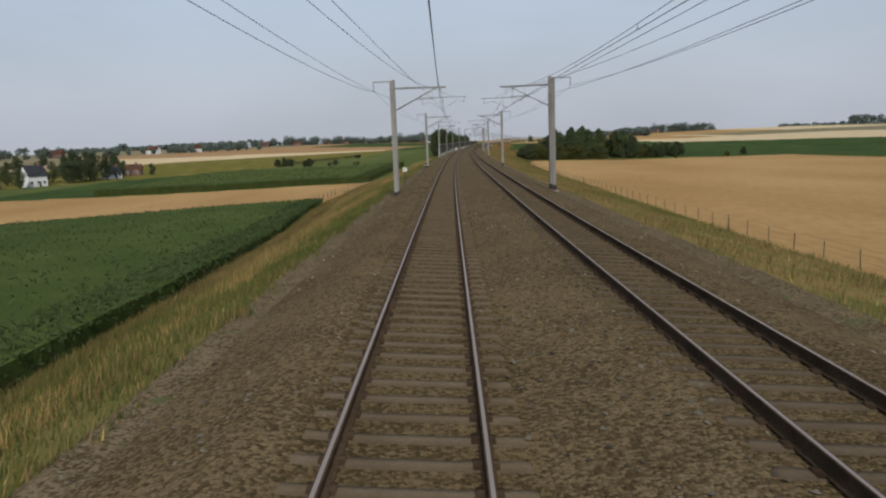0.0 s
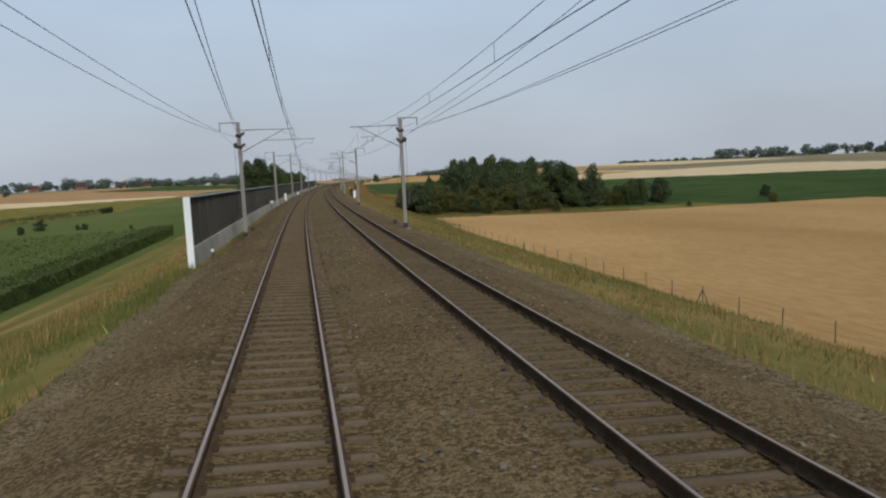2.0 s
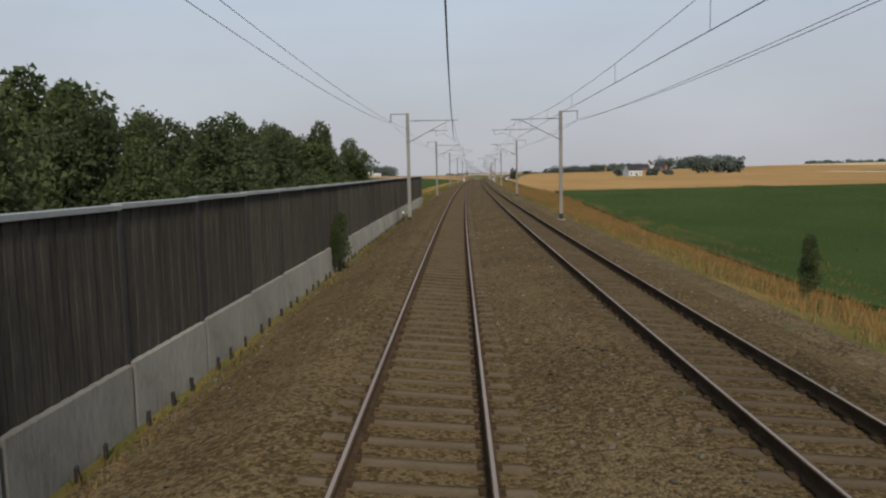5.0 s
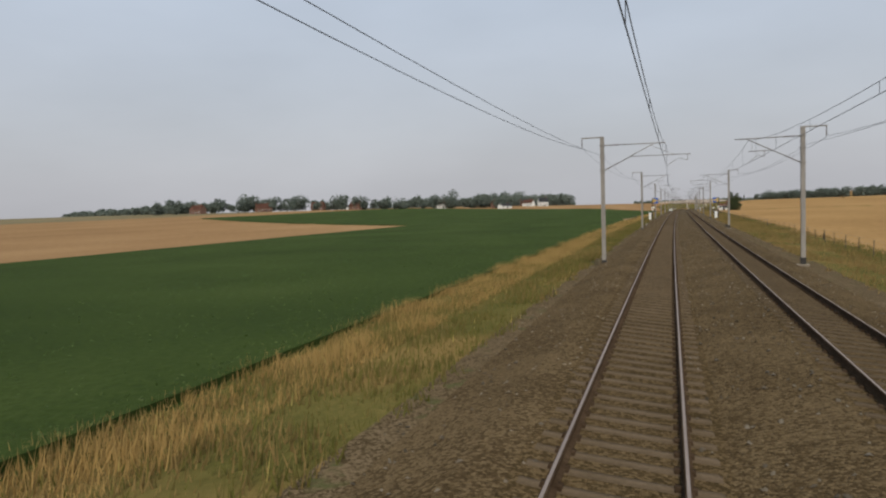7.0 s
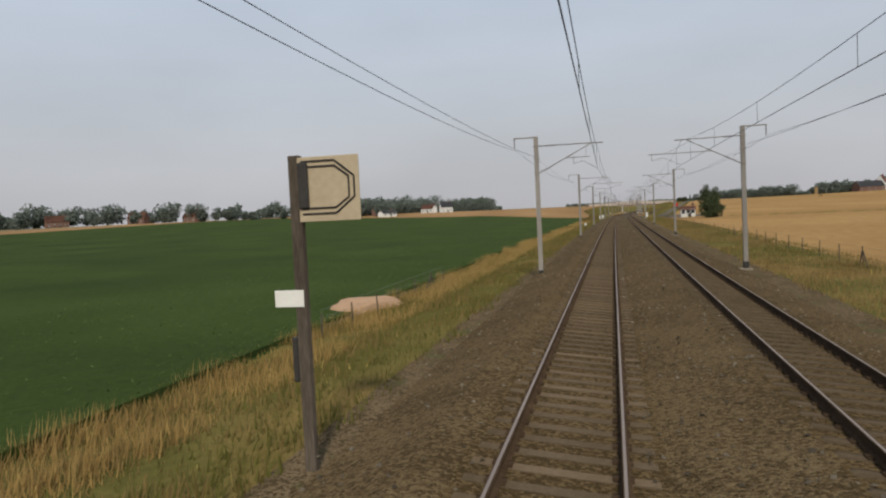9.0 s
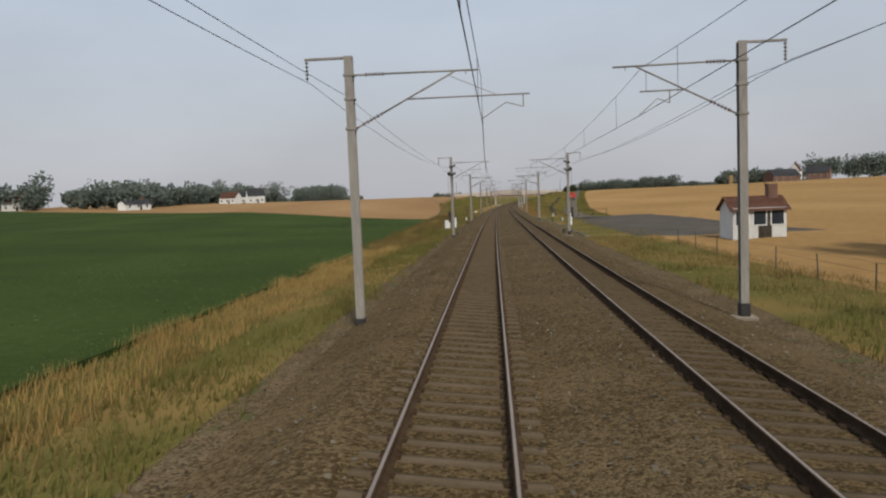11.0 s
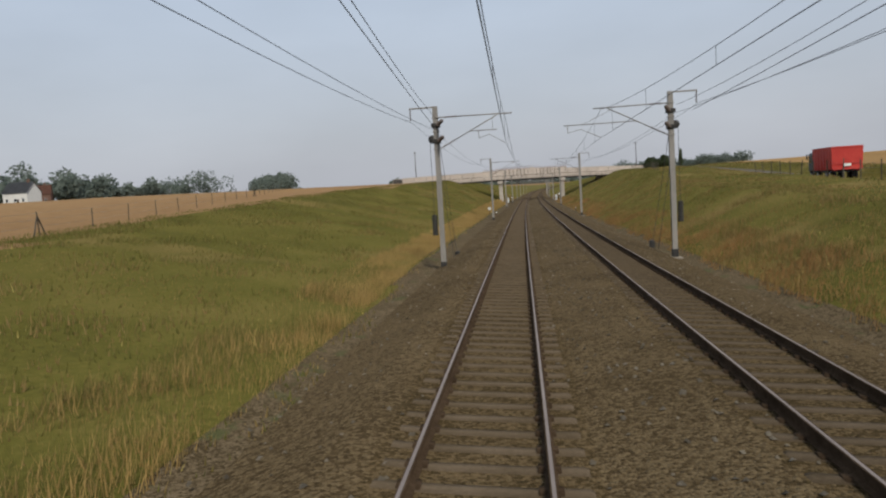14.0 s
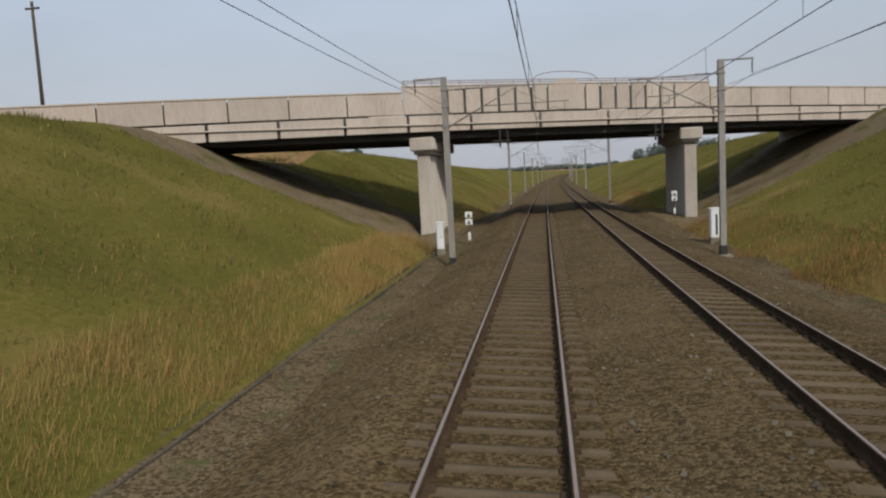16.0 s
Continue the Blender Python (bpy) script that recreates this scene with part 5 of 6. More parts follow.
def crown_points(rng, height, spread, low, lobes, n, shape):
    """Points of an uneven crown: overlapping lobes, thinner towards the outside."""
    pts = []
    per = n // lobes
    for k in range(lobes):
        u = (k + 0.5) / lobes
        h = low + (height - low) * (0.12 + 0.8 * u)
        if shape == "cone":
            wide = spread * (1.08 - u) * 0.9
        elif shape == "poplar":
            wide = spread * (0.5 + 0.5 * math.sin(math.pi * (0.15 + 0.8 * u)))
        else:
            wide = spread * math.sin(math.pi * (0.22 + 0.68 * u)) ** 0.8
        ang = rng.uniform(0, 2 * math.pi)
        off = wide * (rng.uniform(0.15, 0.55) if shape != "cone" else 0.12)
        c = np.array([off * math.cos(ang), off * math.sin(ang), h])
        r = np.array([wide * rng.uniform(0.5, 0.75)] * 2 + [(height - low) / lobes * rng.uniform(1.0, 1.6)])
        d = rng.normal(size=(per, 3))
        d /= np.linalg.norm(d, axis=1)[:, None]
        bump = 1 + 0.28 * np.array([noise.noise((q[0] * 2.6, q[1] * 2.6, q[2] * 2.6 + k)) for q in d])[:, None]
        pts.append(c + d * r * bump * rng.uniform(0.3, 1.15, size=(per, 1)) ** 0.5)
    p = np.concatenate(pts)
    p[:, 2] = np.maximum(p[:, 2], low * 0.6)
    return p


def tree_stock(seed, height, spread, shape="round", leaves=1500, size=0.32, leaf=None, low=0.28, label="", category="tree"):
    rng = np.random.default_rng(seed)
    t = tagged(new("tree" if category == "tree" else "bush"), label, category, "trees and bushes beside the line")
    bm = BM()
    r = height * 0.022
    top = height * 0.75
    lean = rng.uniform(-0.03, 0.03, 2) * height
    prev = Vector((0, 0, -0.4))
    for k in range(4):
        nxt = Vector((lean[0] * (k + 1) / 4, lean[1] * (k + 1) / 4, top * (k + 1) / 4))
        rod(bm, prev, nxt, r * (1 - k * 0.22), 7, r * (1 - (k + 1) * 0.22))
        prev = nxt
    for k in range(7):
        h = height * rng.uniform(low, 0.62)
        a = rng.uniform(0, 2 * math.pi)
        reach = spread * rng.uniform(0.4, 0.8)
        base = Vector((lean[0] * h / top, lean[1] * h / top, h))
        rod(bm, base, base + Vector((math.cos(a) * reach, math.sin(a) * reach, height * rng.uniform(0.1, 0.22))), r * 0.4, 5, r * 0.1)
    part("trunk", bm, BARK, t)
    p = crown_points(rng, height, spread, height * low, 9 if shape != "poplar" else 7, leaves, shape)
    v, f = cards(p, size, rng)
    crown = new("crown", big_mesh("crown", v, f, [leaf or LEAF]))
    crown.parent = t
    return t


STOCK = {}
rnd = random.Random(11)


def plant(kind, s, lat, height=None, sink=0.1):
    """Set a tree of some kind at a place; each copy is turned and sized a little differently."""
    kinds = {
        "leafy": dict(h=10, w=3.4, n=3900, size=0.225, leaf=LEAF, low=0.05, label="broad leafy tree with an uneven green crown"),
        "dark": dict(h=11, w=3.6, n=3900, size=0.225, leaf=LEAF_DARK, low=0.04, label="dark green leafy tree growing in a thicket"),
        "hedgerow": dict(h=10, w=3.4, n=7200, size=0.17, leaf=LEAF, low=0.04, label="tall leafy tree growing behind the noise barrier"),
        "hedgerow_dark": dict(h=10, w=3.2, n=7200, size=0.17, leaf=LEAF_DARK, low=0.04, label="dark leafy tree growing behind the noise barrier"),
        "poplar": dict(h=12, w=2.3, shape="poplar", n=5000, size=0.19, leaf=LEAF, low=0.14, label="tall narrow tree with loose upright crown"),
        "olive": dict(h=5, w=2.9, n=4200, size=0.15, leaf=LEAF_OLIVE, low=0.04, category="bush", label="dense olive green bush at the foot of the bank"),
        "bush": dict(h=4, w=2.4, n=4200, size=0.14, leaf=LEAF_DARK, low=0.03, category="bush", label="dense dark green bush with leaves to the ground"),
        "cone": dict(h=7, w=3.1, shape="cone", n=5200, size=0.16, leaf=LEAF_DARK, low=0.06, label="dark conical conifer standing alone in the grass"),
    }
    d = kinds[kind]
    variants = STOCK.setdefault(kind, [])
    h = height or d["h"]
    sc = h / d["h"]
    m = stand(s, lat, ground_at(s, lat) - sink, rnd.uniform(0, 360)) @ Matrix.Diagonal((sc * rnd.uniform(0.88, 1.15), sc * rnd.uniform(0.88, 1.15), sc, 1))
    if len(variants) < 3:
        t = tree_stock(100 + 17 * len(variants) + len(kind), d["h"], d["w"], d.get("shape", "round"), d["n"], d["size"], d["leaf"], d.get("low", 0.28), d["label"], d.get("category", "tree"))
        variants.append(t)
        t.matrix_basis = m
        return t
    t = copy_thing(rnd.choice(variants), Matrix.Identity(4))
    t.matrix_basis = m
    return t


# thicket beside the underpass: low olive bushes in front, taller trees behind
def crest(kind, s, lat, top):
    """Plant so that the crown ends at a height over the rails."""
    return plant(kind, s, lat, max(1.5, top - ground_at(s, lat)))


for k in range(44):
    lat = rnd.uniform(34, 84)
    s = rnd.uniform(368, 410)
    top = 5.4 + 1.6 * math.sin(lat * 0.33) + rnd.uniform(-1.8, 0.9) - max(0, lat - 74) * 0.4 - (2.2 if lat < 40 else 0)
    crest(rnd.choice(("dark", "leafy", "leafy", "poplar", "leafy")), s, lat, top)
for k in range(52):
    lat = rnd.uniform(30, 68)
    s = 350 + rnd.uniform(0, 20) + max(0, lat - 30) * 0.2
    plant(rnd.choice(("olive", "olive", "olive", "bush", "leafy")), s, lat, rnd.uniform(4.5, 8.5) * (0.65 if s < 360 else 1.0), 0.5)
for k in range(20):
    plant(rnd.choice(("olive", "leafy", "olive")), rnd.uniform(372, 408), rnd.uniform(38, 64), rnd.uniform(6.0, 8.5), 0.5)
for k in range(24):
    plant(rnd.choice(("olive", "bush", "leafy")), rnd.uniform(362, 390), rnd.uniform(68, 104), rnd.uniform(4.5, 8.0), 0.5)
for k in range(24):
    s = rnd.uniform(368, 408)
    lat = max(25.0, 24.0 + 0.345 * (s - 386)) + rnd.uniform(0, 10)
    plant(rnd.choice(("olive", "olive", "bush")), s, lat, rnd.uniform(4.0, 6.0), 0.4)
for s, lat, h in ((361, 30.5, 7.5), (364, 32, 8.5), (368, 30, 8.0), (366, 34, 8.5), (347.5, 45, 4.6), (346, 54, 3.8), (345, 62, 3.4), (336, 117, 3.2), (338, 95, 2.0), (424, 30, 4.4), (420, 33.5, 4.2), (428, 36, 3.8), (418, 28.5, 4.0), (414, 31, 4.6), (431, 32, 3.0)):
    plant("bush" if lat < 34 and s < 400 else "olive", s, lat, h, 0.4)
crest("cone", 455.5, 42.4, 2.7)
crest("cone", 455.2, 43.2, 1.2)
for s, lat, top in ((441, 54, 4.2), (436, 57, 5.6), (430, 55, 7.2), (424, 56, 8.4), (418, 54, 8.2), (426, 62, 8.0), (434, 64, 6.5), (414, 60, 8.8)):
    crest("leafy", s, lat, top)
plant("poplar", 443.5, 12.8, 2.5)
plant("bush", 366.7, 134, 3.8)
# trees behind the noise barrier
for k in range(46):
    s = rnd.uniform(368, 492)
    lat = -rnd.uniform(10.0, 20 + max(0, s - 380) * 0.1)
    top = float(np.interp(s, (365, 378, 388, 396, 404, 414, 425, 445, 455, 470, 490), (9.0, 9.5, 8.0, 5.6, 5.8, 7.0, 7.4, 6.0, 6.2, 6.8, 6.4))) + (abs(lat) - 14) * (0.1 if 394 < s < 422 else 0.22) + rnd.uniform(-1.2, 0.6)
    crest(rnd.choice(("hedgerow", "hedgerow", "hedgerow_dark")) if lat > -17 else rnd.choice(("leafy", "dark", "poplar")), s, lat, top)
for k in range(24):
    s = rnd.uniform(372, 492)
    crest(rnd.choice(("hedgerow", "hedgerow_dark")), s, rnd.uniform(-12, -8.2), rnd.uniform(3.0, 5.5))
for k in range(15):
    s = 424 + k * 4.7
    lat = -9.5 - 5.5 * ((k * 0.618) % 1)
    top = float(np.interp(s, (424, 448, 470, 490), (6.4, 5.7, 6.8, 6.2))) - (15 - abs(lat)) * 0.15 + 0.7 * math.sin(k * 2.1)
    crest("hedgerow" if k % 3 else "hedgerow_dark", s, lat, top)
plant("poplar", 448.2, -4.72, 2.6)
plant("poplar", 447.5, -4.74, 1.8)
# lone bush by the line and those over the cutting
plant("dark", 954.8, 24.2, 9.2, 0.8)
plant("dark", 957.5, 26.6, 8.6, 0.8)
plant("bush", 951.5, 24.8, 6.2, 0.6)
for k in range(12):
    plant("bush", 1408 + rnd.uniform(-5, 9), rnd.uniform(38, 46), rnd.uniform(3.0, 4.2))
plant("poplar", 1405, 48.6, 5.6)
# bushes and hedges in the meadows on the left
for s, lat, h in ((366, -97, 4.8), (364, -100, 4.2), (367, -94, 4.3), (360, -82, 4.4), (359, -84.5, 3.6), (356, -71, 2.2), (365, -70, 3.0), (359, -57, 1.7), (360, -59, 1.5), (352, -44, 1.1)):
    plant("bush", s, lat, h)


def tree_row(label, run, gap, lo, hi, wob, seed, slim=0.5, leaf=None):
    """A line of distant trees and hedges, crown touching crown, with taller ones standing out."""
    rng = np.random.default_rng(seed)
    run = np.array(run, dtype=float)
    d = np.concatenate([[0], np.cumsum(np.hypot(*np.diff(run, axis=0).T))])
    q, pts = 0.0, []
    while q < d[-1]:
        s, lat = float(np.interp(q, d, run[:, 0])) + rng.uniform(-wob, wob), float(np.interp(q, d, run[:, 1])) + rng.uniform(-wob, wob)
        h = lo + (hi - lo) * rng.random() ** 1.1 * (0.75 + 0.5 * noise.noise((q * 0.02, seed, 0)))
        base = np.array(at(s, lat, ground_at(s, lat)))
        for lobe in range(4):
            u = rng.random()
            c = base + np.array([rng.normal() * h * slim * 0.32, rng.normal() * h * slim * 0.32, h * (0.25 + 0.55 * u)])
            v = rng.normal(size=(64, 3))
            v /= np.linalg.norm(v, axis=1)[:, None]
            pts.append(c + v * np.array([h * slim * 0.6, h * slim * 0.6, h * 0.26]) * rng.uniform(0.5, 1.05, (64, 1)))
        q += gap * rng.uniform(0.5, 1.6)
    v, f = cards(np.concatenate(pts), 1.2, rng)
    ob = new("tree_row", big_mesh("tree_row", v, f, [leaf or LEAF_HAZED]))
    return tagged(ob, label, "trees", "distant tree rows", "stuff")


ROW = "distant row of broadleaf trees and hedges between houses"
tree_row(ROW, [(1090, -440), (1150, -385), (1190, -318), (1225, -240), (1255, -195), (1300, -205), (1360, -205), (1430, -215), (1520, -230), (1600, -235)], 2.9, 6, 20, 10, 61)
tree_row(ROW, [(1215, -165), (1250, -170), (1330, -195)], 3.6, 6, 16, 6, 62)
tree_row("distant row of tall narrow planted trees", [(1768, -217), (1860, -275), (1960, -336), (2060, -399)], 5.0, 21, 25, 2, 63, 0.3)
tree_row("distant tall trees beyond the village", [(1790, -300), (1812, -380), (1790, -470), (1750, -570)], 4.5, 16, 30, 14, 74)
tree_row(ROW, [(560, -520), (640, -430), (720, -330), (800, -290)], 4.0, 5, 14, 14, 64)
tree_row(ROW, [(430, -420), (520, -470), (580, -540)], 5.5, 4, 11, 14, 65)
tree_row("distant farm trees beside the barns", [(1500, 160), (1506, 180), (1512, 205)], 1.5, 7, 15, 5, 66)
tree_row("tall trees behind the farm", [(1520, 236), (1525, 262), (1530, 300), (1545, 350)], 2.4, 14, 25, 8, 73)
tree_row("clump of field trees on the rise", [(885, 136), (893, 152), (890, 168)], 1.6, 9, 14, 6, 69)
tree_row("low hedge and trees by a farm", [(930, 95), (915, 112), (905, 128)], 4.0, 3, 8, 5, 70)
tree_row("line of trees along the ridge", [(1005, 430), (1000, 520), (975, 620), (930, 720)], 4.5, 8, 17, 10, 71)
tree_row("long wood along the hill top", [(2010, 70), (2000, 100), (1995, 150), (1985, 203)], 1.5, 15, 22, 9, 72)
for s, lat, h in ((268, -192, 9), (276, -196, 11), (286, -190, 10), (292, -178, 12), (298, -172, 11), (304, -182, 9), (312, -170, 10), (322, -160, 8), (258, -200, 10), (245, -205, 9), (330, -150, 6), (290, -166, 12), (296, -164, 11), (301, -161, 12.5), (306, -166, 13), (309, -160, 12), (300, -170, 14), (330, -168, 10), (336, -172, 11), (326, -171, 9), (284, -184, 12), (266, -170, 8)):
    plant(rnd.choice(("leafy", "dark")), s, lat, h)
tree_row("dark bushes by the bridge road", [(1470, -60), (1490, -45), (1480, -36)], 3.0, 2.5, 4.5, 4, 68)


def far_wood(s, lat, length, depth, height, seed, spin=0.0):
    """A wood on the horizon: trunks hidden, a ragged mass of crowns."""
    rng = np.random.default_rng(seed)
    pts = []
    n = int(length / 9)
    for k in range(n):
        for j in range(max(1, int(depth / 22))):
            c = np.array([(k + rng.uniform(-0.5, 0.5)) * 9 - length / 2, (j - depth / 44) * 20 + rng.uniform(-7, 7), 0])
            h = height * rng.uniform(0.7, 1.05) * (0.75 + 0.25 * noise.noise((k * 0.13, seed, 0)))
            d = rng.normal(size=(84, 3))
            d /= np.linalg.norm(d, axis=1)[:, None]
            pts.append(c + np.array([0, 0, h * 0.55]) + d * np.array([7, 7, h * 0.48]) * rng.uniform(0.6, 1.05, (84, 1)))
    v, f = cards(np.concatenate(pts), 3.0, rng)
    ob = new("distant_wood", big_mesh("distant_wood", v, f, [LEAF_HAZED]))
    ob.matrix_basis = stand(s, lat, ground_at(s, lat) - 1.0, spin)
    return tagged(ob, "low wood of broadleaf trees far off on the horizon", "wood", "woods on the horizon", "stuff")


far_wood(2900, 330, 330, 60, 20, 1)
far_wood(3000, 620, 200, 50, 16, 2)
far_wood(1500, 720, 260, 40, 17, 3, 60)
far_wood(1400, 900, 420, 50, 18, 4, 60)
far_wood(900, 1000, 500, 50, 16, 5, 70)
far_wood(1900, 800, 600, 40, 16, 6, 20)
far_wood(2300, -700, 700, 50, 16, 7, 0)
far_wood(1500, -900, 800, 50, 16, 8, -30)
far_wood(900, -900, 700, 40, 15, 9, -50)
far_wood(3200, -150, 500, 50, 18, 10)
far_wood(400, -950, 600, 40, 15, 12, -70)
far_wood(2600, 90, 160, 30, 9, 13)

# ---- houses ----
BRICK = material("red_brick", [(0.13, 0.075, 0.055), (0.19, 0.112, 0.084), (0.25, 0.155, 0.118)], 1.2, 0.9, bump=0.3, fine=10)
RENDER = material("white_render", [(0.546, 0.528, 0.493), (0.634, 0.616, 0.581), (0.686, 0.669, 0.634)], 0.6, 0.9, bump=0.15)
TILES = material("roof_tiles", [(0.13, 0.064, 0.047), (0.195, 0.1, 0.073), (0.25, 0.138, 0.1)], 1.0, 0.9, bump=0.4, streak=(1, 1, 3))
SLATES = material("roof_slates", [(0.05, 0.05, 0.055), (0.08, 0.08, 0.085), (0.11, 0.11, 0.115)], 1.0, 0.8, bump=0.3)


def house(s, lat, w, d, eave, ridge, walls, roof, label, spin=0.0, cols=3, floors=2):
    h = tagged(new("house"), label, "house", "houses of the village")
    bm = BM()
    box(bm, (-w / 2, -d / 2, -1.0), (w / 2, d / 2, eave))
    for x in (-w / 2, w / 2):      # gables
        vs = [bm.verts.new((x, -d / 2, eave)), bm.verts.new((x, d / 2, eave)), bm.verts.new((x, 0, ridge - 0.1))]
        f = bm.faces.new(vs)
    part("wall", bm, walls, h)
    for sy in (-1, 1):
        bm = BM()
        a, b = Vector((0, sy * (d / 2 + 0.35), eave - 0.25)), Vector((0, 0, ridge))
        q = [(-w / 2 - 0.3, a), (w / 2 + 0.3, a), (w / 2 + 0.3, b), (-w / 2 - 0.3, b)]
        f = bm.faces.new([bm.verts.new((x, p.y, p.z)) for x, p in q])
        bmesh.ops.solidify(bm, geom=[f], thickness=0.18)
        part("roof", bm, roof, h, "pitched tiled roof slope")
    bm = BM()
    box(bm, (w * 0.28, -0.4, ridge - 0.8), (w * 0.28 + 0.7, 0.4, ridge + 0.9), bevel=0.03)
    part("chimney", bm, BRICK, h, "brick chimney")
    for sy in (-1, 1):
        for fl in range(floors):
            for c in range(cols):
                x = -w / 2 + w * (c + 0.5) / cols
                z = 1.0 + fl * 2.7
                if z + 1.3 > eave:
                    continue
                bm = BM()
                box(bm, (x - 0.55, sy * (d / 2) - 0.06, z), (x + 0.55, sy * (d / 2) + 0.06, z + 1.3), bevel=0.02)
                win = part("window", bm, WHITE, h, "white window frame")
                bm = BM()
                box(bm, (x - 0.45, sy * (d / 2 + 0.055) - 0.02, z + 0.1), (x + 0.45, sy * (d / 2 + 0.055) + 0.02, z + 1.2))
                part("pane", bm, GLASS, win, "dark pane")
    bm = BM()
    box(bm, (w * 0.1 - 0.5, -d / 2 - 0.05, 0), (w * 0.1 + 0.5, -d / 2 + 0.05, 2.1), bevel=0.02)
    part("door", bm, WOOD_POST, h, "dark wooden door")
    h.matrix_basis = stand(s, lat, ground_at(s, lat), spin)
    return h


WHITE_H, BRICK_H = "white rendered house with a pitched tiled roof", "red brick house with a pitched tiled roof"
for s, lat, w, d, e, r, wall, roof, lab, spin in (
        (1344.6, -152.5, 10, 8, 4.5, 9, RENDER, SLATES, WHITE_H, 30), (1344, -168, 11, 8, 3.6, 7, RENDER, TILES, WHITE_H, -10), (1216, -158, 12, 6, 2.6, 4.4, RENDER, SLATES, WHITE_H, 60),
        (1240, -172, 10, 8, 5, 8.5, BRICK, TILES, BRICK_H, 70), (1323, -382, 16, 7, 3.2, 5.2, RENDER, SLATES, WHITE_H, 10), (1180, -330, 12, 8, 4, 8, BRICK, TILES, BRICK_H, 10),
        (1150, -370, 14, 8, 4, 8, BRICK, TILES, BRICK_H, 50), (1200, -300, 14, 8, 4, 8.5, BRICK, TILES, BRICK_H, -20), (1232, -226, 10, 8, 4.5, 8, RENDER, TILES, WHITE_H, 40),
        (1420, -190, 10, 8, 4.5, 8.5, RENDER, SLATES, WHITE_H, 0), (1460, -215, 12, 8, 4.5, 8.5, BRICK, TILES, BRICK_H, 30), (1110, -410, 12, 8, 4, 8, BRICK, TILES, BRICK_H, 0),
        (277, -172, 8, 5.4, 4.4, 8.6, RENDER, SLATES, WHITE_H, 68), (318, -163, 7, 5.0, 2.6, 5.6, RENDER, SLATES, WHITE_H, 60), (262, -182, 10, 8, 3.8, 7.5, BRICK, TILES, BRICK_H, 20), (338, -166, 12, 7, 2.8, 5.4, BRICK, TILES, BRICK_H, 20),
        (640, -420, 12, 8, 4, 8, BRICK, TILES, BRICK_H, 20), (690, -350, 12, 8, 4, 8, RENDER, TILES, WHITE_H, 0), (720, -320, 12, 8, 4, 8, RENDER, TILES, WHITE_H, 30),
        (600, -470, 12, 8, 4, 8, BRICK, TILES, BRICK_H, -30), (1500, 208, 24, 12, 5, 10, BRICK, SLATES, "long brick farm barn with a slate roof", 20),
        (1508, 238, 16, 10, 6, 11, BRICK, SLATES, "red brick farmhouse with a slate roof", -30), (1512, 222, 9, 8, 8, 15, RENDER, TILES, WHITE_H, 60), (915, 104, 10, 8, 4, 8, RENDER, SLATES, WHITE_H, 20), (978, 21.0, 4.0, 3.2, 2.4, 3.3, RENDER, TILES, "small pale rendered hut beside a bush", 0)):
    house(s, lat, w, d, e, r, wall, roof, lab, spin, cols=3 if w < 14 else 4)
STRAW = material("straw", [(0.306, 0.204, 0.093), (0.391, 0.272, 0.136)], 1.5, 1.0, bump=0.8, fine=10)
for s, lat, nx, nz in ((1424, 149.5, 1, 5), (1260, 120, 1, 1)):
    stack = tagged(new("straw_stack"), "stack of golden straw bales standing on the stubble", "straw bales", "straw stacks")
    for a in range(nx):
        for c in range(nz):
            bm = BM()
            box(bm, (a * 2.2, 0, c * 1.25), (a * 2.2 + 2.15, 2.4, c * 1.25 + 1.23), bevel=0.12)
            part("bale", bm, STRAW, stack)
    stack.matrix_basis = stand(s, lat, ground_at(s, lat))


SAND = material("pale_sand", [(0.30, 0.19, 0.115), (0.38, 0.25, 0.16), (0.45, 0.31, 0.205)], 1.2, 1.0, bump=0.6, fine=14)
sand = tagged(new("sand_patch"), "bare pale sandy patch at the edge of the beet field", "bare ground")
bm = BM()
rings = []
for r, up in ((1.0, 0.05), (0.85, 0.33), (0.5, 0.4), (0.2, 0.42)):
    ring = []
    for k in range(20):
        q = k * math.pi / 10
        wob = r * (1 + 0.14 * math.sin(3 * q) + 0.1 * math.sin(5 * q + 1))
        ring.append(bm.verts.new(at(PATCH[0] + PATCH[2] * wob * math.sin(q), PATCH[1] + PATCH[3] * wob * math.cos(q), -1.42 + up)))
    rings.append(ring)
for lo, hi in zip(rings, rings[1:]):
    for k in range(20):
        bm.faces.new((lo[k], lo[(k + 1) % 20], hi[(k + 1) % 20], hi[k]))
bm.faces.new(rings[-1])
bmesh.ops.recalc_face_normals(bm, faces=bm.faces[:])
part("mound", bm, SAND, sand)


LEAF_BEET = leaf_material("leaf_beet", (0.028, 0.045, 0.012), (0.072, 0.096, 0.03))
LEAF_BEET_LOW = leaf_material("leaf_beet_low", (0.055, 0.085, 0.023), (0.095, 0.13, 0.04))


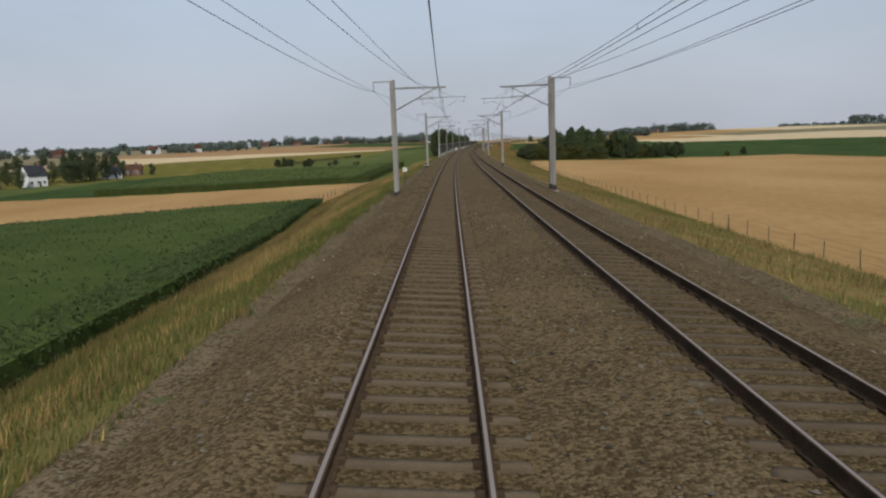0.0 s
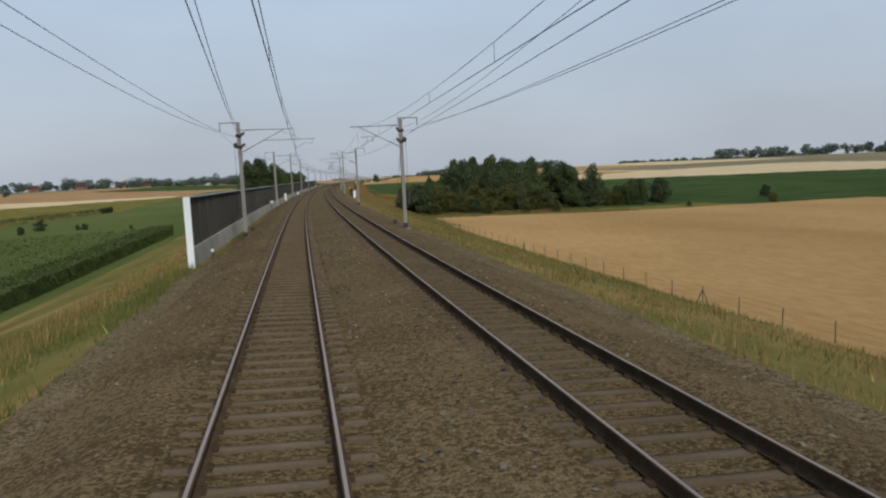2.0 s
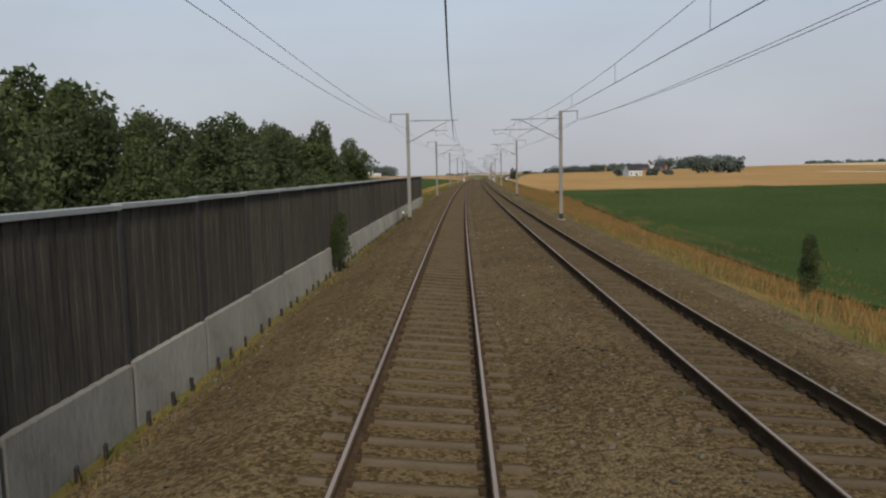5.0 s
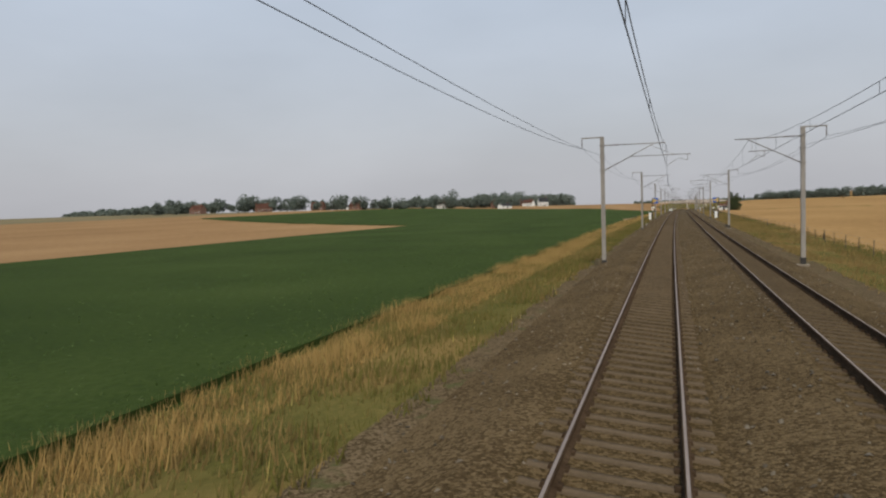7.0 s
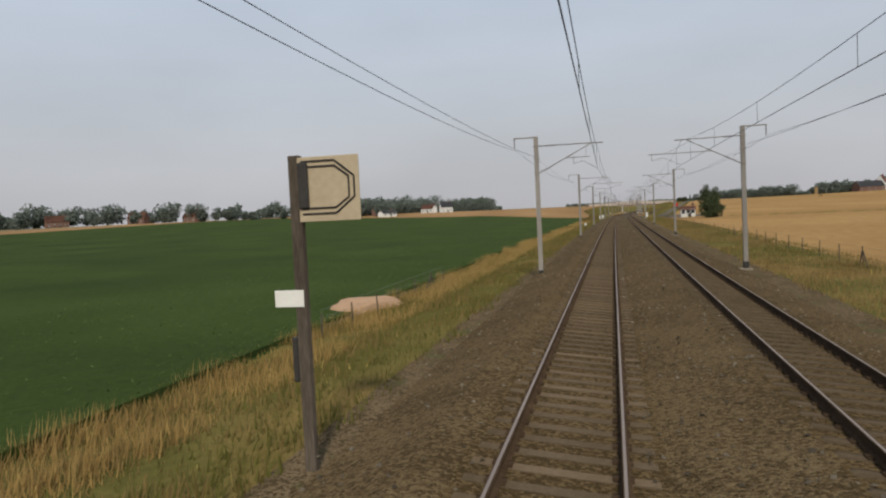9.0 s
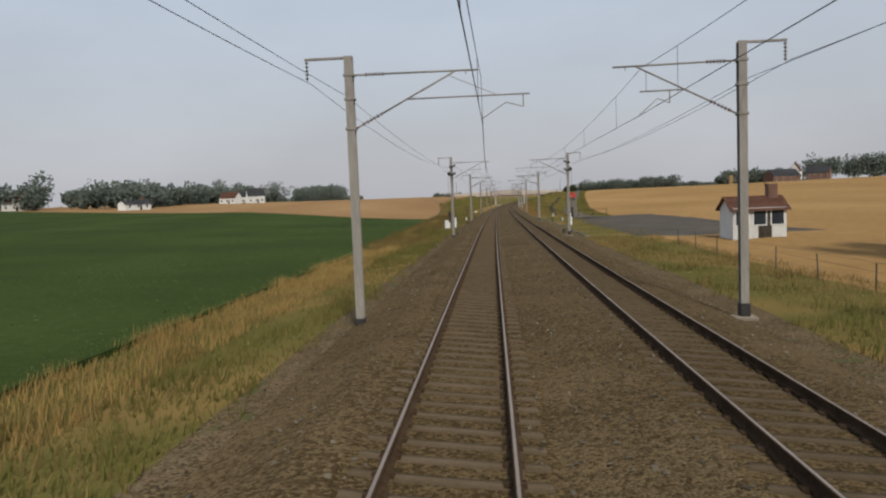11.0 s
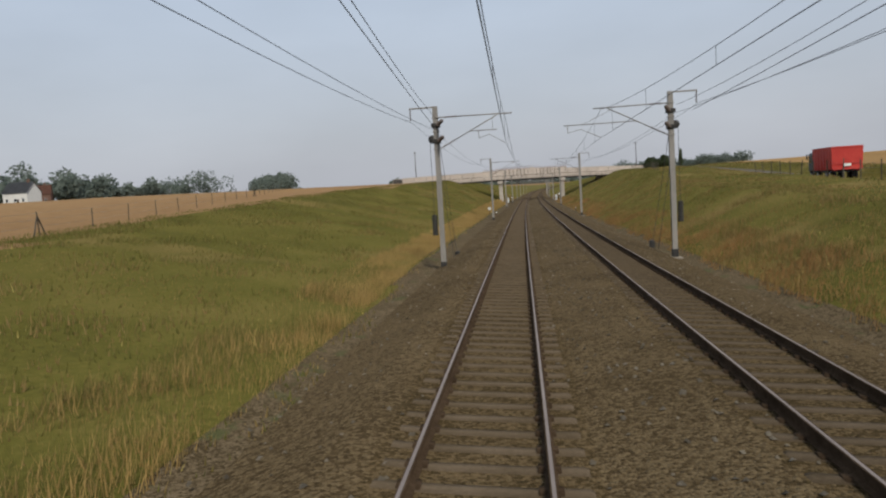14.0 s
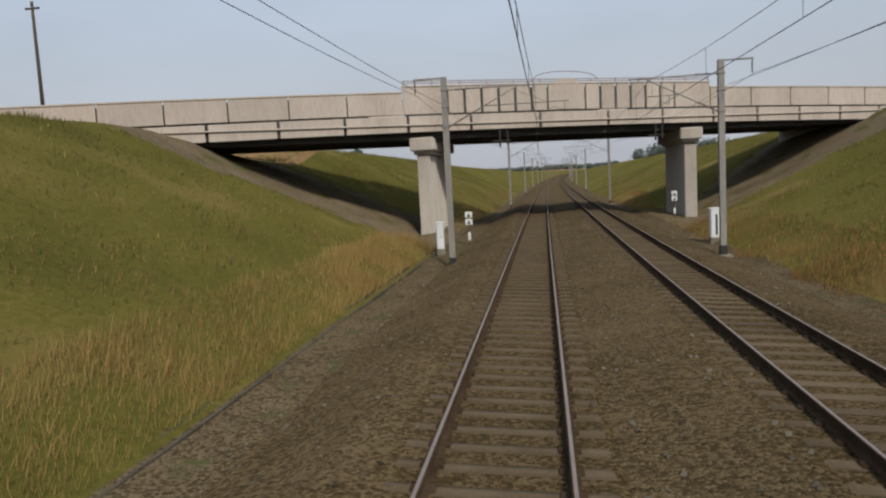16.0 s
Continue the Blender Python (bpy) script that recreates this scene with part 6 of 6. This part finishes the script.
# ---- maize and other standing crops ----
def crop_stand(name, label, s0, s1, lat0, lat1, height, n, size, leaf, seed, skew=0.0, brink=None):
    """A block of standing crop: upright leaf blades, thickest along its edges."""
    rng = np.random.default_rng(seed)
    u, w = rng.random(n), rng.random(n)
    rim = rng.random(n) < 0.45
    w = np.where(rim & (rng.random(n) < 0.6), 1 - 0.06 * w, w)
    u = np.where(rim & (w < 0.9), 0.05 * u, u)
    lat = lat0 + (lat1 - lat0) * w
    s = s0 + (s1 - s0) * u + skew * (lat - lat1)
    if brink is not None:
        lat = lat0 + (brink(s) - lat0) * (lat - lat0) / (lat1 - lat0)
    up = relief(s, lat) + height * rng.random(n) ** 0.6
    v, f = cards(many(s, lat, up), size, rng, 0.6)
    ob = new(name, big_mesh(name, v, f, [leaf]))
    return tagged(ob, label, "crop", kind="stuff")


def crop_floor(name, s0, s1, lat0, lat1, height, mat, label, skew=0.0, skew_near=None, brink=None, rear=None):
    """The closed canopy of a crop with its upright sides."""
    step = 3 if s1 - s0 < 300 else 6
    uu, ll = np.linspace(0, 1, max(6, int((s1 - s0) / step))), np.linspace(lat0, lat1, max(5, int(abs(lat1 - lat0) / step)))
    U, B = np.meshgrid(uu, ll, indexing="ij")
    near, far = (s0 + skew * (B - lat1), s1 + skew * (B - lat1)) if skew_near is None else (s0 + skew_near * (B - lat1), s1 + skew * (B - lat1))
    A = near + (far - near) * U
    if brink is not None:
        B = lat0 + (brink(A) - lat0) * (B - lat0) / (lat1 - lat0)
    if rear is not None:
        B = rear(A) + (B - lat0) * (lat1 - rear(A)) / (lat1 - lat0)
    jig = np.array([noise.noise((a * 0.5, b * 0.5, 7)) for a, b in zip(A.ravel(), B.ravel())]).reshape(A.shape)
    top = many(A, B, relief(A, B) + height + jig * height * 0.2)
    foot = many(A, B, relief(A, B) - 0.3)
    n, k = A.shape
    verts = np.concatenate([top.reshape(-1, 3), foot.reshape(-1, 3)])
    faces = [(i * k + j, i * k + j + 1, (i + 1) * k + j + 1, (i + 1) * k + j) for i in range(n - 1) for j in range(k - 1)]
    o = n * k
    for i in range(n - 1):
        for j in (0, k - 1):
            a, b = i * k + j, (i + 1) * k + j
            faces.append((a, b, b + o, a + o))
    for j in range(k - 1):
        for i in (0, n - 1):
            a, b = i * k + j, i * k + j + 1
            faces.append((a, b, b + o, a + o))
    return tagged(new(name, mesh_of(name, verts, faces, [mat])), label, "crop", kind="stuff")


POTATO = material("potato_leaves", [(0.028, 0.042, 0.011), (0.044, 0.06, 0.015), (0.07, 0.082, 0.024)], 0.12, 0.95, bump=1.0, fine=40)
crop_floor("potato_field", -40, 122, -75, -25.2, 0.9, POTATO, "dense dark green knee-high leafy crop", brink=lambda s: np.interp(s, REL[:, 0], REL[:, 1]) - 0.5)
crop_stand("potato_leaves", "ragged green leaves along the crop rows", -30, 122.5, -75, -25.0, 1.15, 64000, 0.2, LEAF_BEET, 31, brink=lambda s: np.interp(s, REL[:, 0], REL[:, 1]) - 0.3)
crop_floor("maize_field", 231, 330, -110, -29.5, 1.9, MAIZE, "tall dense green maize standing behind the verge", 0.25)
LEAF_MAIZE = leaf_material("leaf_maize", (0.034, 0.05, 0.012), (0.092, 0.106, 0.032))
crop_stand("maize_leaves", "arching green maize leaves with pale tassels", 230.6, 330, -110, -29.3, 2.2, 64000, 0.26, LEAF_MAIZE, 32, 0.25)
crop_stand("beet_leaves", "low dark green beet leaves in the field", 418, 575, 18.5, 62, 0.26, 30000, 0.13, LEAF_BEET_LOW, 35)
crop_floor("beet_field", 516, 1070, -260, -11.2, 0.22, BEET, "even dark green beet field beside the line", -0.75, 0.0, rear=beet_rear)
crop_floor("beet_field", 430.5, 570.7, 18, 95, 0.22, BEET, "even dark green beet field beside the line", 0.1, -0.253)
crop_stand("beet_leaves", "low dark green beet leaves in the field", 512, 1075, -30, -11.3, 0.25, 62000, 0.1, LEAF_BEET_LOW, 33)
crop_stand("hedge_row", "low dark hedge between two meadows", 415, 419, -100, -68, 1.8, 3600, 0.3, LEAF_DARK, 34, 1.43)

# ---- grass on the verges and banks ----
GRASS_DRY = leaf_material("grass_dry", (0.16, 0.102, 0.034), (0.286, 0.195, 0.071))
GRASS_GREEN = leaf_material("grass_green", (0.073, 0.077, 0.015), (0.148, 0.138, 0.032))
GRASS_MIX = leaf_material("grass_mixed", (0.099, 0.083, 0.02), (0.193, 0.148, 0.045))
FLOWER = leaf_material("flower_heads", (0.34, 0.25, 0.06), (0.5, 0.4, 0.13))


def blades(name, label, s0, s1, lat_a, lat_b, n, height, wide, mats, weights, seed, band=None):
    """Many single grass blades, leaning with the wind. band(s, lat): share of dry blades there."""
    rng = np.random.default_rng(seed)
    s = rng.uniform(s0, s1, n)
    a, b = lat_a(s), lat_b(s)
    lat = a + (b - a) * rng.random(n)
    clump = np.array([noise.noise((x * 0.35, y * 0.5, seed)) for x, y in zip(s, lat)])
    keep = (rng.random(n) < 0.75 + clump * 0.6) & (~bare(s, lat) | (rng.random(n) < 0.1))
    s, lat, clump = s[keep], lat[keep], clump[keep]
    n = len(s)
    root = many(s, lat, relief(s, lat) - 0.05)
    h = height * rng.uniform(0.35, 1.15, n) * (0.82 + 0.8 * np.clip(clump, -0.4, 1))
    ang = rng.uniform(0, 2 * math.pi, n)
    w = wide * rng.uniform(0.6, 1.4, n)
    side = np.stack([np.cos(ang), np.sin(ang), np.zeros(n)], 1) * w[:, None]
    tip = root + np.stack([rng.normal(0.1, 0.22, n) * h, rng.normal(0.05, 0.22, n) * h, h], 1)
    v = np.stack([root - side, root + side, tip], 1).reshape(-1, 3)
    f = np.arange(n * 3).reshape(n, 3)
    pick = rng.random(n)
    if band is not None:
        patch = np.array([noise.noise((x * 0.055, y * 0.15, seed + 9)) for x, y in zip(s, lat)])
        dry = band(s, lat) + clump * 0.4 + patch * 0.9
        idx = np.where(pick < dry, 0, np.where(rng.random(n) < 0.4, 2, 1))
    else:
        idx = np.searchsorted(np.cumsum(weights), pick * 0.999)
    idx = np.where(rng.random(n) < 0.006, 3, idx)
    ob = new(name, big_mesh(name, v, f, mats, idx))
    return tagged(ob, label, "grass", kind="stuff")


GRASS_STRAW = leaf_material("grass_straw", (0.23, 0.138, 0.042), (0.43, 0.285, 0.1))
GRASS_BROWN = leaf_material("grass_brown", (0.115, 0.075, 0.026), (0.2, 0.138, 0.05))
GRASS_RUSSET = leaf_material("grass_russet", (0.19, 0.1, 0.034), (0.33, 0.185, 0.066))
GRASS_LUSH = leaf_material("grass_lush", (0.05, 0.066, 0.014), (0.108, 0.124, 0.03))
LUSH = [GRASS_DRY, GRASS_GREEN, GRASS_LUSH, FLOWER]
GRASSES = [GRASS_DRY, GRASS_GREEN, GRASS_MIX, FLOWER]
STRAWS = [GRASS_STRAW, GRASS_GREEN, GRASS_DRY, FLOWER]
RUSSETS = [GRASS_RUSSET, GRASS_GREEN, GRASS_DRY, FLOWER]
WEEDS = [GRASS_BROWN, GRASS_GREEN, GRASS_MIX, FLOWER]


def toe(col, extra):
    return lambda s: np.interp(s, REL[:, 0], REL[:, col]) + extra


def edge(v):
    return lambda s: np.full_like(s, v)


def ragged(v):
    """An edge that wanders in and out, as weeds creep on to the path."""
    return lambda s: v + 0.2 * np.sin(s * 0.83) + 0.16 * np.sin(s * 2.07 + 1) + 0.1 * np.sin(s * 5.3)


blades("verge_grass", "dry golden and green grass with small flowers on the embankment", -20, 206, ragged(-4.4), toe(1, -1.2), 200000, 0.42, 0.02, LUSH, None, 41, lambda s, l: 0.02 + 0.08 * (np.abs(l) - 6.0))
blades("verge_grass", "dry golden and green grass with small flowers on the embankment", 505, 1090, ragged(-4.4), toe(1, -1.5), 260000, 0.42, 0.023, GRASSES, None, 42, lambda s, l: (0.08 + 0.09 * (np.abs(l) - 5.6)) * (1 - 0.6 * smooth(985, 1050, s)))
blades("verge_grass", "dry golden and green grass with small flowers on the embankment", -20, 985, ragged(8.6), lambda s: toe(5, -0.2)(s) + 2.7 * smooth(300, 330, s), 270000, 0.38, 0.024, GRASSES, None, 43, lambda s, l: 0.8 - 0.055 * (l - 8.6))
blades("verge_grass", "rank grass around a yard edge", 985, 1075, edge(10.5), edge(16), 3000, 0.35, 0.02, GRASSES, None, 46, lambda s, l: 0.35)
blades("bank_grass", "long grass with yellow flowers on the cutting side", 1070, 1480, lambda s: ragged(-4.4)(s) + 0.7 * smooth(1085, 1100, s) - 1.4 * smooth(1180, 1212, s), toe(1, -3), 250000, 0.27, 0.024, GRASSES, None, 44, lambda s, l: (1.0 - 0.1 * (np.abs(l) - 5.0)) * (0.3 + 0.7 * smooth(1180, 1240, s)))
blades("bank_grass", "long grass with yellow flowers on the cutting side", 1062, 1480, ragged(8.6), toe(5, 3), 250000, 0.27, 0.024, GRASSES, None, 45, lambda s, l: 0.8 - 0.07 * (np.abs(l) - 9.0))
blades("foot_grass", "tall golden dry grass along the foot of the bank", 1120, 1410, lambda s: -4.5 - 0.8 * smooth(1180, 1212, s), edge(-7.6), 160000, 0.46, 0.009, STRAWS, None, 48, lambda s, l: (1.35 - 0.15 * (np.abs(l) - 4.8)) * (0.35 + 0.65 * smooth(1180, 1230, s)))
blades("foot_grass", "tall golden dry grass along the foot of the bank", 1090, 1430, ragged(8.5), edge(11.6), 95000, 0.38, 0.013, RUSSETS, None, 49, lambda s, l: 1.15 - 0.3 * (np.abs(l) - 8.7))
blades("foot_grass", "tall golden dry grass along the field edge", 560, 1060, toe(1, 2.4), toe(1, -1.5), 170000, 0.58, 0.015, STRAWS, None, 50, lambda s, l: 1.0)
blades("bank_grass", "rough grass between the fence and the farm road", 1068, 1480, toe(5, 2.5), lambda s: np.interp(s, ROAD[:, 0], ROAD[:, 1]) - 1.9, 60000, 0.22, 0.06, GRASSES, None, 51, lambda s, l: 0.4)
blades("bank_grass", "rough grass between the farm road and the stubble", 1068, 1480, lambda s: np.interp(s, ROAD[:, 0], ROAD[:, 1]) + 2.0, lambda s: np.interp(s, ROAD[:, 0], ROAD[:, 1]) + 5.6, 40000, 0.22, 0.05, GRASSES, None, 52, lambda s, l: 0.15)
blades("ditch_grass", "sparse weeds at the foot of the barrier", 206, 506, edge(-4.85), edge(-4.0), 16000, 0.26, 0.02, GRASSES, None, 47, lambda s, l: 0.5)

blades("foot_grass", "golden dry grass in a band on the embankment", -20, 230, edge(-7.0), lambda s: -10.2 - 2.0 * smooth(40, 200, s), 34000, 0.5, 0.016, STRAWS, None, 53, lambda s, l: 0.7)
blades("tall_weeds", "tall brown weeds at the edge of the crop", -20, 206, lambda s: toe(1, 3.5)(s), toe(1, -0.4), 42000, 0.6, 0.024, WEEDS, None, 54, lambda s, l: 0.7)
blades("tall_weeds", "tall brown weeds at the edge of the beet field", 985, 1090, toe(1, 3.0), toe(1, -2.2), 65000, 0.8, 0.015, WEEDS, None, 55, lambda s, l: 0.65)

blades("tall_weeds", "russet dry grass between the line and the field", 372, 575, ragged(9.6), lambda s: toe(5, 3.0)(s) + 3.0 * (1 - smooth(440, 480, s)), 70000, 0.55, 0.024, RUSSETS, None, 56, lambda s, l: 0.85)
blades("tall_weeds", "rough grass in the clearing before the thicket", 348, 364, edge(20), edge(76), 22000, 0.5, 0.05, WEEDS, None, 57, lambda s, l: 0.3 + 0.35 * np.sin(s * 0.21 + l * 0.17))

blades("tall_weeds", "rough grass between the path and the stubble", 334, 342.6, lambda s: toe(5, -2)(s), edge(80), 15000, 0.4, 0.04, WEEDS, None, 59, lambda s, l: 0.3)

blades("tall_weeds", "russet dry grass along the foot of the parapet", 330, 372, ragged(8.8), edge(9.75), 13000, 0.36, 0.013, RUSSETS, None, 58, lambda s, l: 0.75)

# ---- loose ballast stones ----
def loose_stones(n, seed):
    rng = np.random.default_rng(seed)
    s = rng.uniform(0, 1400, n)
    lat = rng.choice([0, 1, 2], n, p=[0.3, 0.45, 0.25])
    lat = np.where(lat == 0, rng.uniform(-4.0, -0.95, n), np.where(lat == 1, rng.uniform(0.95, 3.6, n), rng.uniform(5.4, 8.2, n)))
    xs = [-4.2, -3.6, -2.6, -1.9, -1.6, -1.3, -0.9, 0.9, 1.3, 1.6, 1.9, 2.25, 2.6, 2.9, 3.2, 3.6, 5.4, 5.8, 6.1, 6.4, 7.1, 8.1, 8.4]
    zs = [-0.78, -0.74, -0.42, -0.2, -0.17, -0.18, -0.2, -0.2, -0.18, -0.17, -0.22, -0.3, -0.22, -0.17, -0.18, -0.2, -0.2, -0.18, -0.17, -0.2, -0.42, -0.74, -0.78]
    centre = np.where(lat < 2.25, 0.0, SPACING)
    up = np.interp(lat, xs, zs) - np.clip(lat - centre, -1.9, 1.9) * lean_at(s) + 0.012
    up = np.where(np.abs(lat - 2.25) < 0.95, -0.18 + 0.03 * np.cos((lat - 2.25) / 0.95 * math.pi / 2) + (lat - 2.25) / 0.95 * 1.3 * lean_at(s), up)
    c = many(s, lat, up)
    r = rng.uniform(0.022, 0.055, n)
    base = np.array([(1, 0, 0), (-1, 0, 0), (0, 1, 0), (0, -1, 0), (0, 0, 0.8), (0, 0, -0.8)])
    v = base[None] * r[:, None, None] * rng.uniform(0.6, 1.3, (n, 6, 1))
    q = rng.uniform(0, 2 * math.pi, n)
    rot = np.stack([np.stack([np.cos(q), -np.sin(q), 0 * q], 1), np.stack([np.sin(q), np.cos(q), 0 * q], 1), np.stack([0.4 * np.cos(3 * q), 0.4 * np.sin(5 * q), 0 * q + 1], 1)], 1)
    v = np.einsum("nij,nkj->nki", rot, v) + c[:, None]
    tri = np.array([(0, 2, 4), (2, 1, 4), (1, 3, 4), (3, 0, 4)])
    f = (tri[None] + (np.arange(n) * 6)[:, None, None]).reshape(-1, 3)
    ob = new("loose_stone", big_mesh("loose_stone", v.reshape(-1, 3), f, [LOOSE]))
    return tagged(ob, "loose grey and brown ballast stones beside the rails", "stones", kind="stuff")


LOOSE = leaf_material("loose_stone", (0.068, 0.053, 0.034), (0.231, 0.194, 0.139))
loose_stones(36000, 51)

# ---- sleepers and rail fastenings ----
def lay_sleepers(track, lat, s0, s1, first, last):
    verts, faces = sleeper_shape()
    me = mesh_of("sleeper", verts, faces, [SLEEPER])
    gap = 0.6
    ss = np.arange(s0, s1, gap)
    joined = []
    for s in ss:
        m = stand(s, lat, 0.0) @ Matrix.Rotation(float(lean_at(s)), 4, "Y")
        if first <= s < last:
            ob = new("sleeper", me)
            ob.parent = track
            ob.matrix_basis = m
        else:
            joined.append(m)
    v0 = np.array(verts)
    ms = np.array([[list(r) for r in m] for m in joined])
    v = np.einsum("nij,kj->nki", ms[:, :3, :3], v0) + ms[:, None, :3, 3]
    quads = np.array(faces)
    f = (quads[None] + (np.arange(len(joined)) * len(v0))[:, None, None]).reshape(-1, 4)
    rest = new("sleeper", big_mesh("sleeper_run", v.reshape(-1, 3), f, [SLEEPER]))
    rest.parent = track
    tagged(rest, kind="stuff")
    # rail pads and clips
    pad = np.array([(a * 0.13 + 0, b * 0.09, z) for z in (-0.2, -0.155) for a, b in ((-1, -1), (1, -1), (1, 1), (-1, 1))])
    fq = np.array([(4, 5, 6, 7), (0, 1, 5, 4), (1, 2, 6, 5), (2, 3, 7, 6), (3, 0, 4, 7)])
    ks = ss[(ss > -5) & (ss < 1420)]
    ms = np.array([[list(r) for r in (stand(s, lat, 0.0) @ Matrix.Rotation(float(lean_at(s)), 4, "Y"))] for s in ks])
    vs, fs = [], []
    for side in (-1, 1):
        p = pad + np.array([side * GAUGE / 2, 0, 0])
        vs.append((np.einsum("nij,kj->nki", ms[:, :3, :3], p) + ms[:, None, :3, 3]).reshape(-1, 3))
        fs.append((fq[None] + (np.arange(len(ks)) * 8)[:, None, None]).reshape(-1, 4) + (0 if side < 0 else len(ks) * 8))
    clips = new("rail_clip", big_mesh("rail_clip", np.concatenate(vs), np.concatenate(fs), [RUST]))
    clips.parent = track
    tagged(clips, "rust-brown rail clip", kind="stuff")


lay_sleepers(TRACKS[0], 0.0, -30, 1900, 690, 870)
lay_sleepers(TRACKS[1], SPACING, -30, 1900, 1290, 1470)


# ---- set the whole model up at its scale ----
for ob in [o for o in scene.objects if o.parent is None and o is not cam and o.type != "LIGHT"]:
    ob.matrix_basis = Matrix.Diagonal((SCALE, SCALE, SCALE, 1)) @ ob.matrix_basis
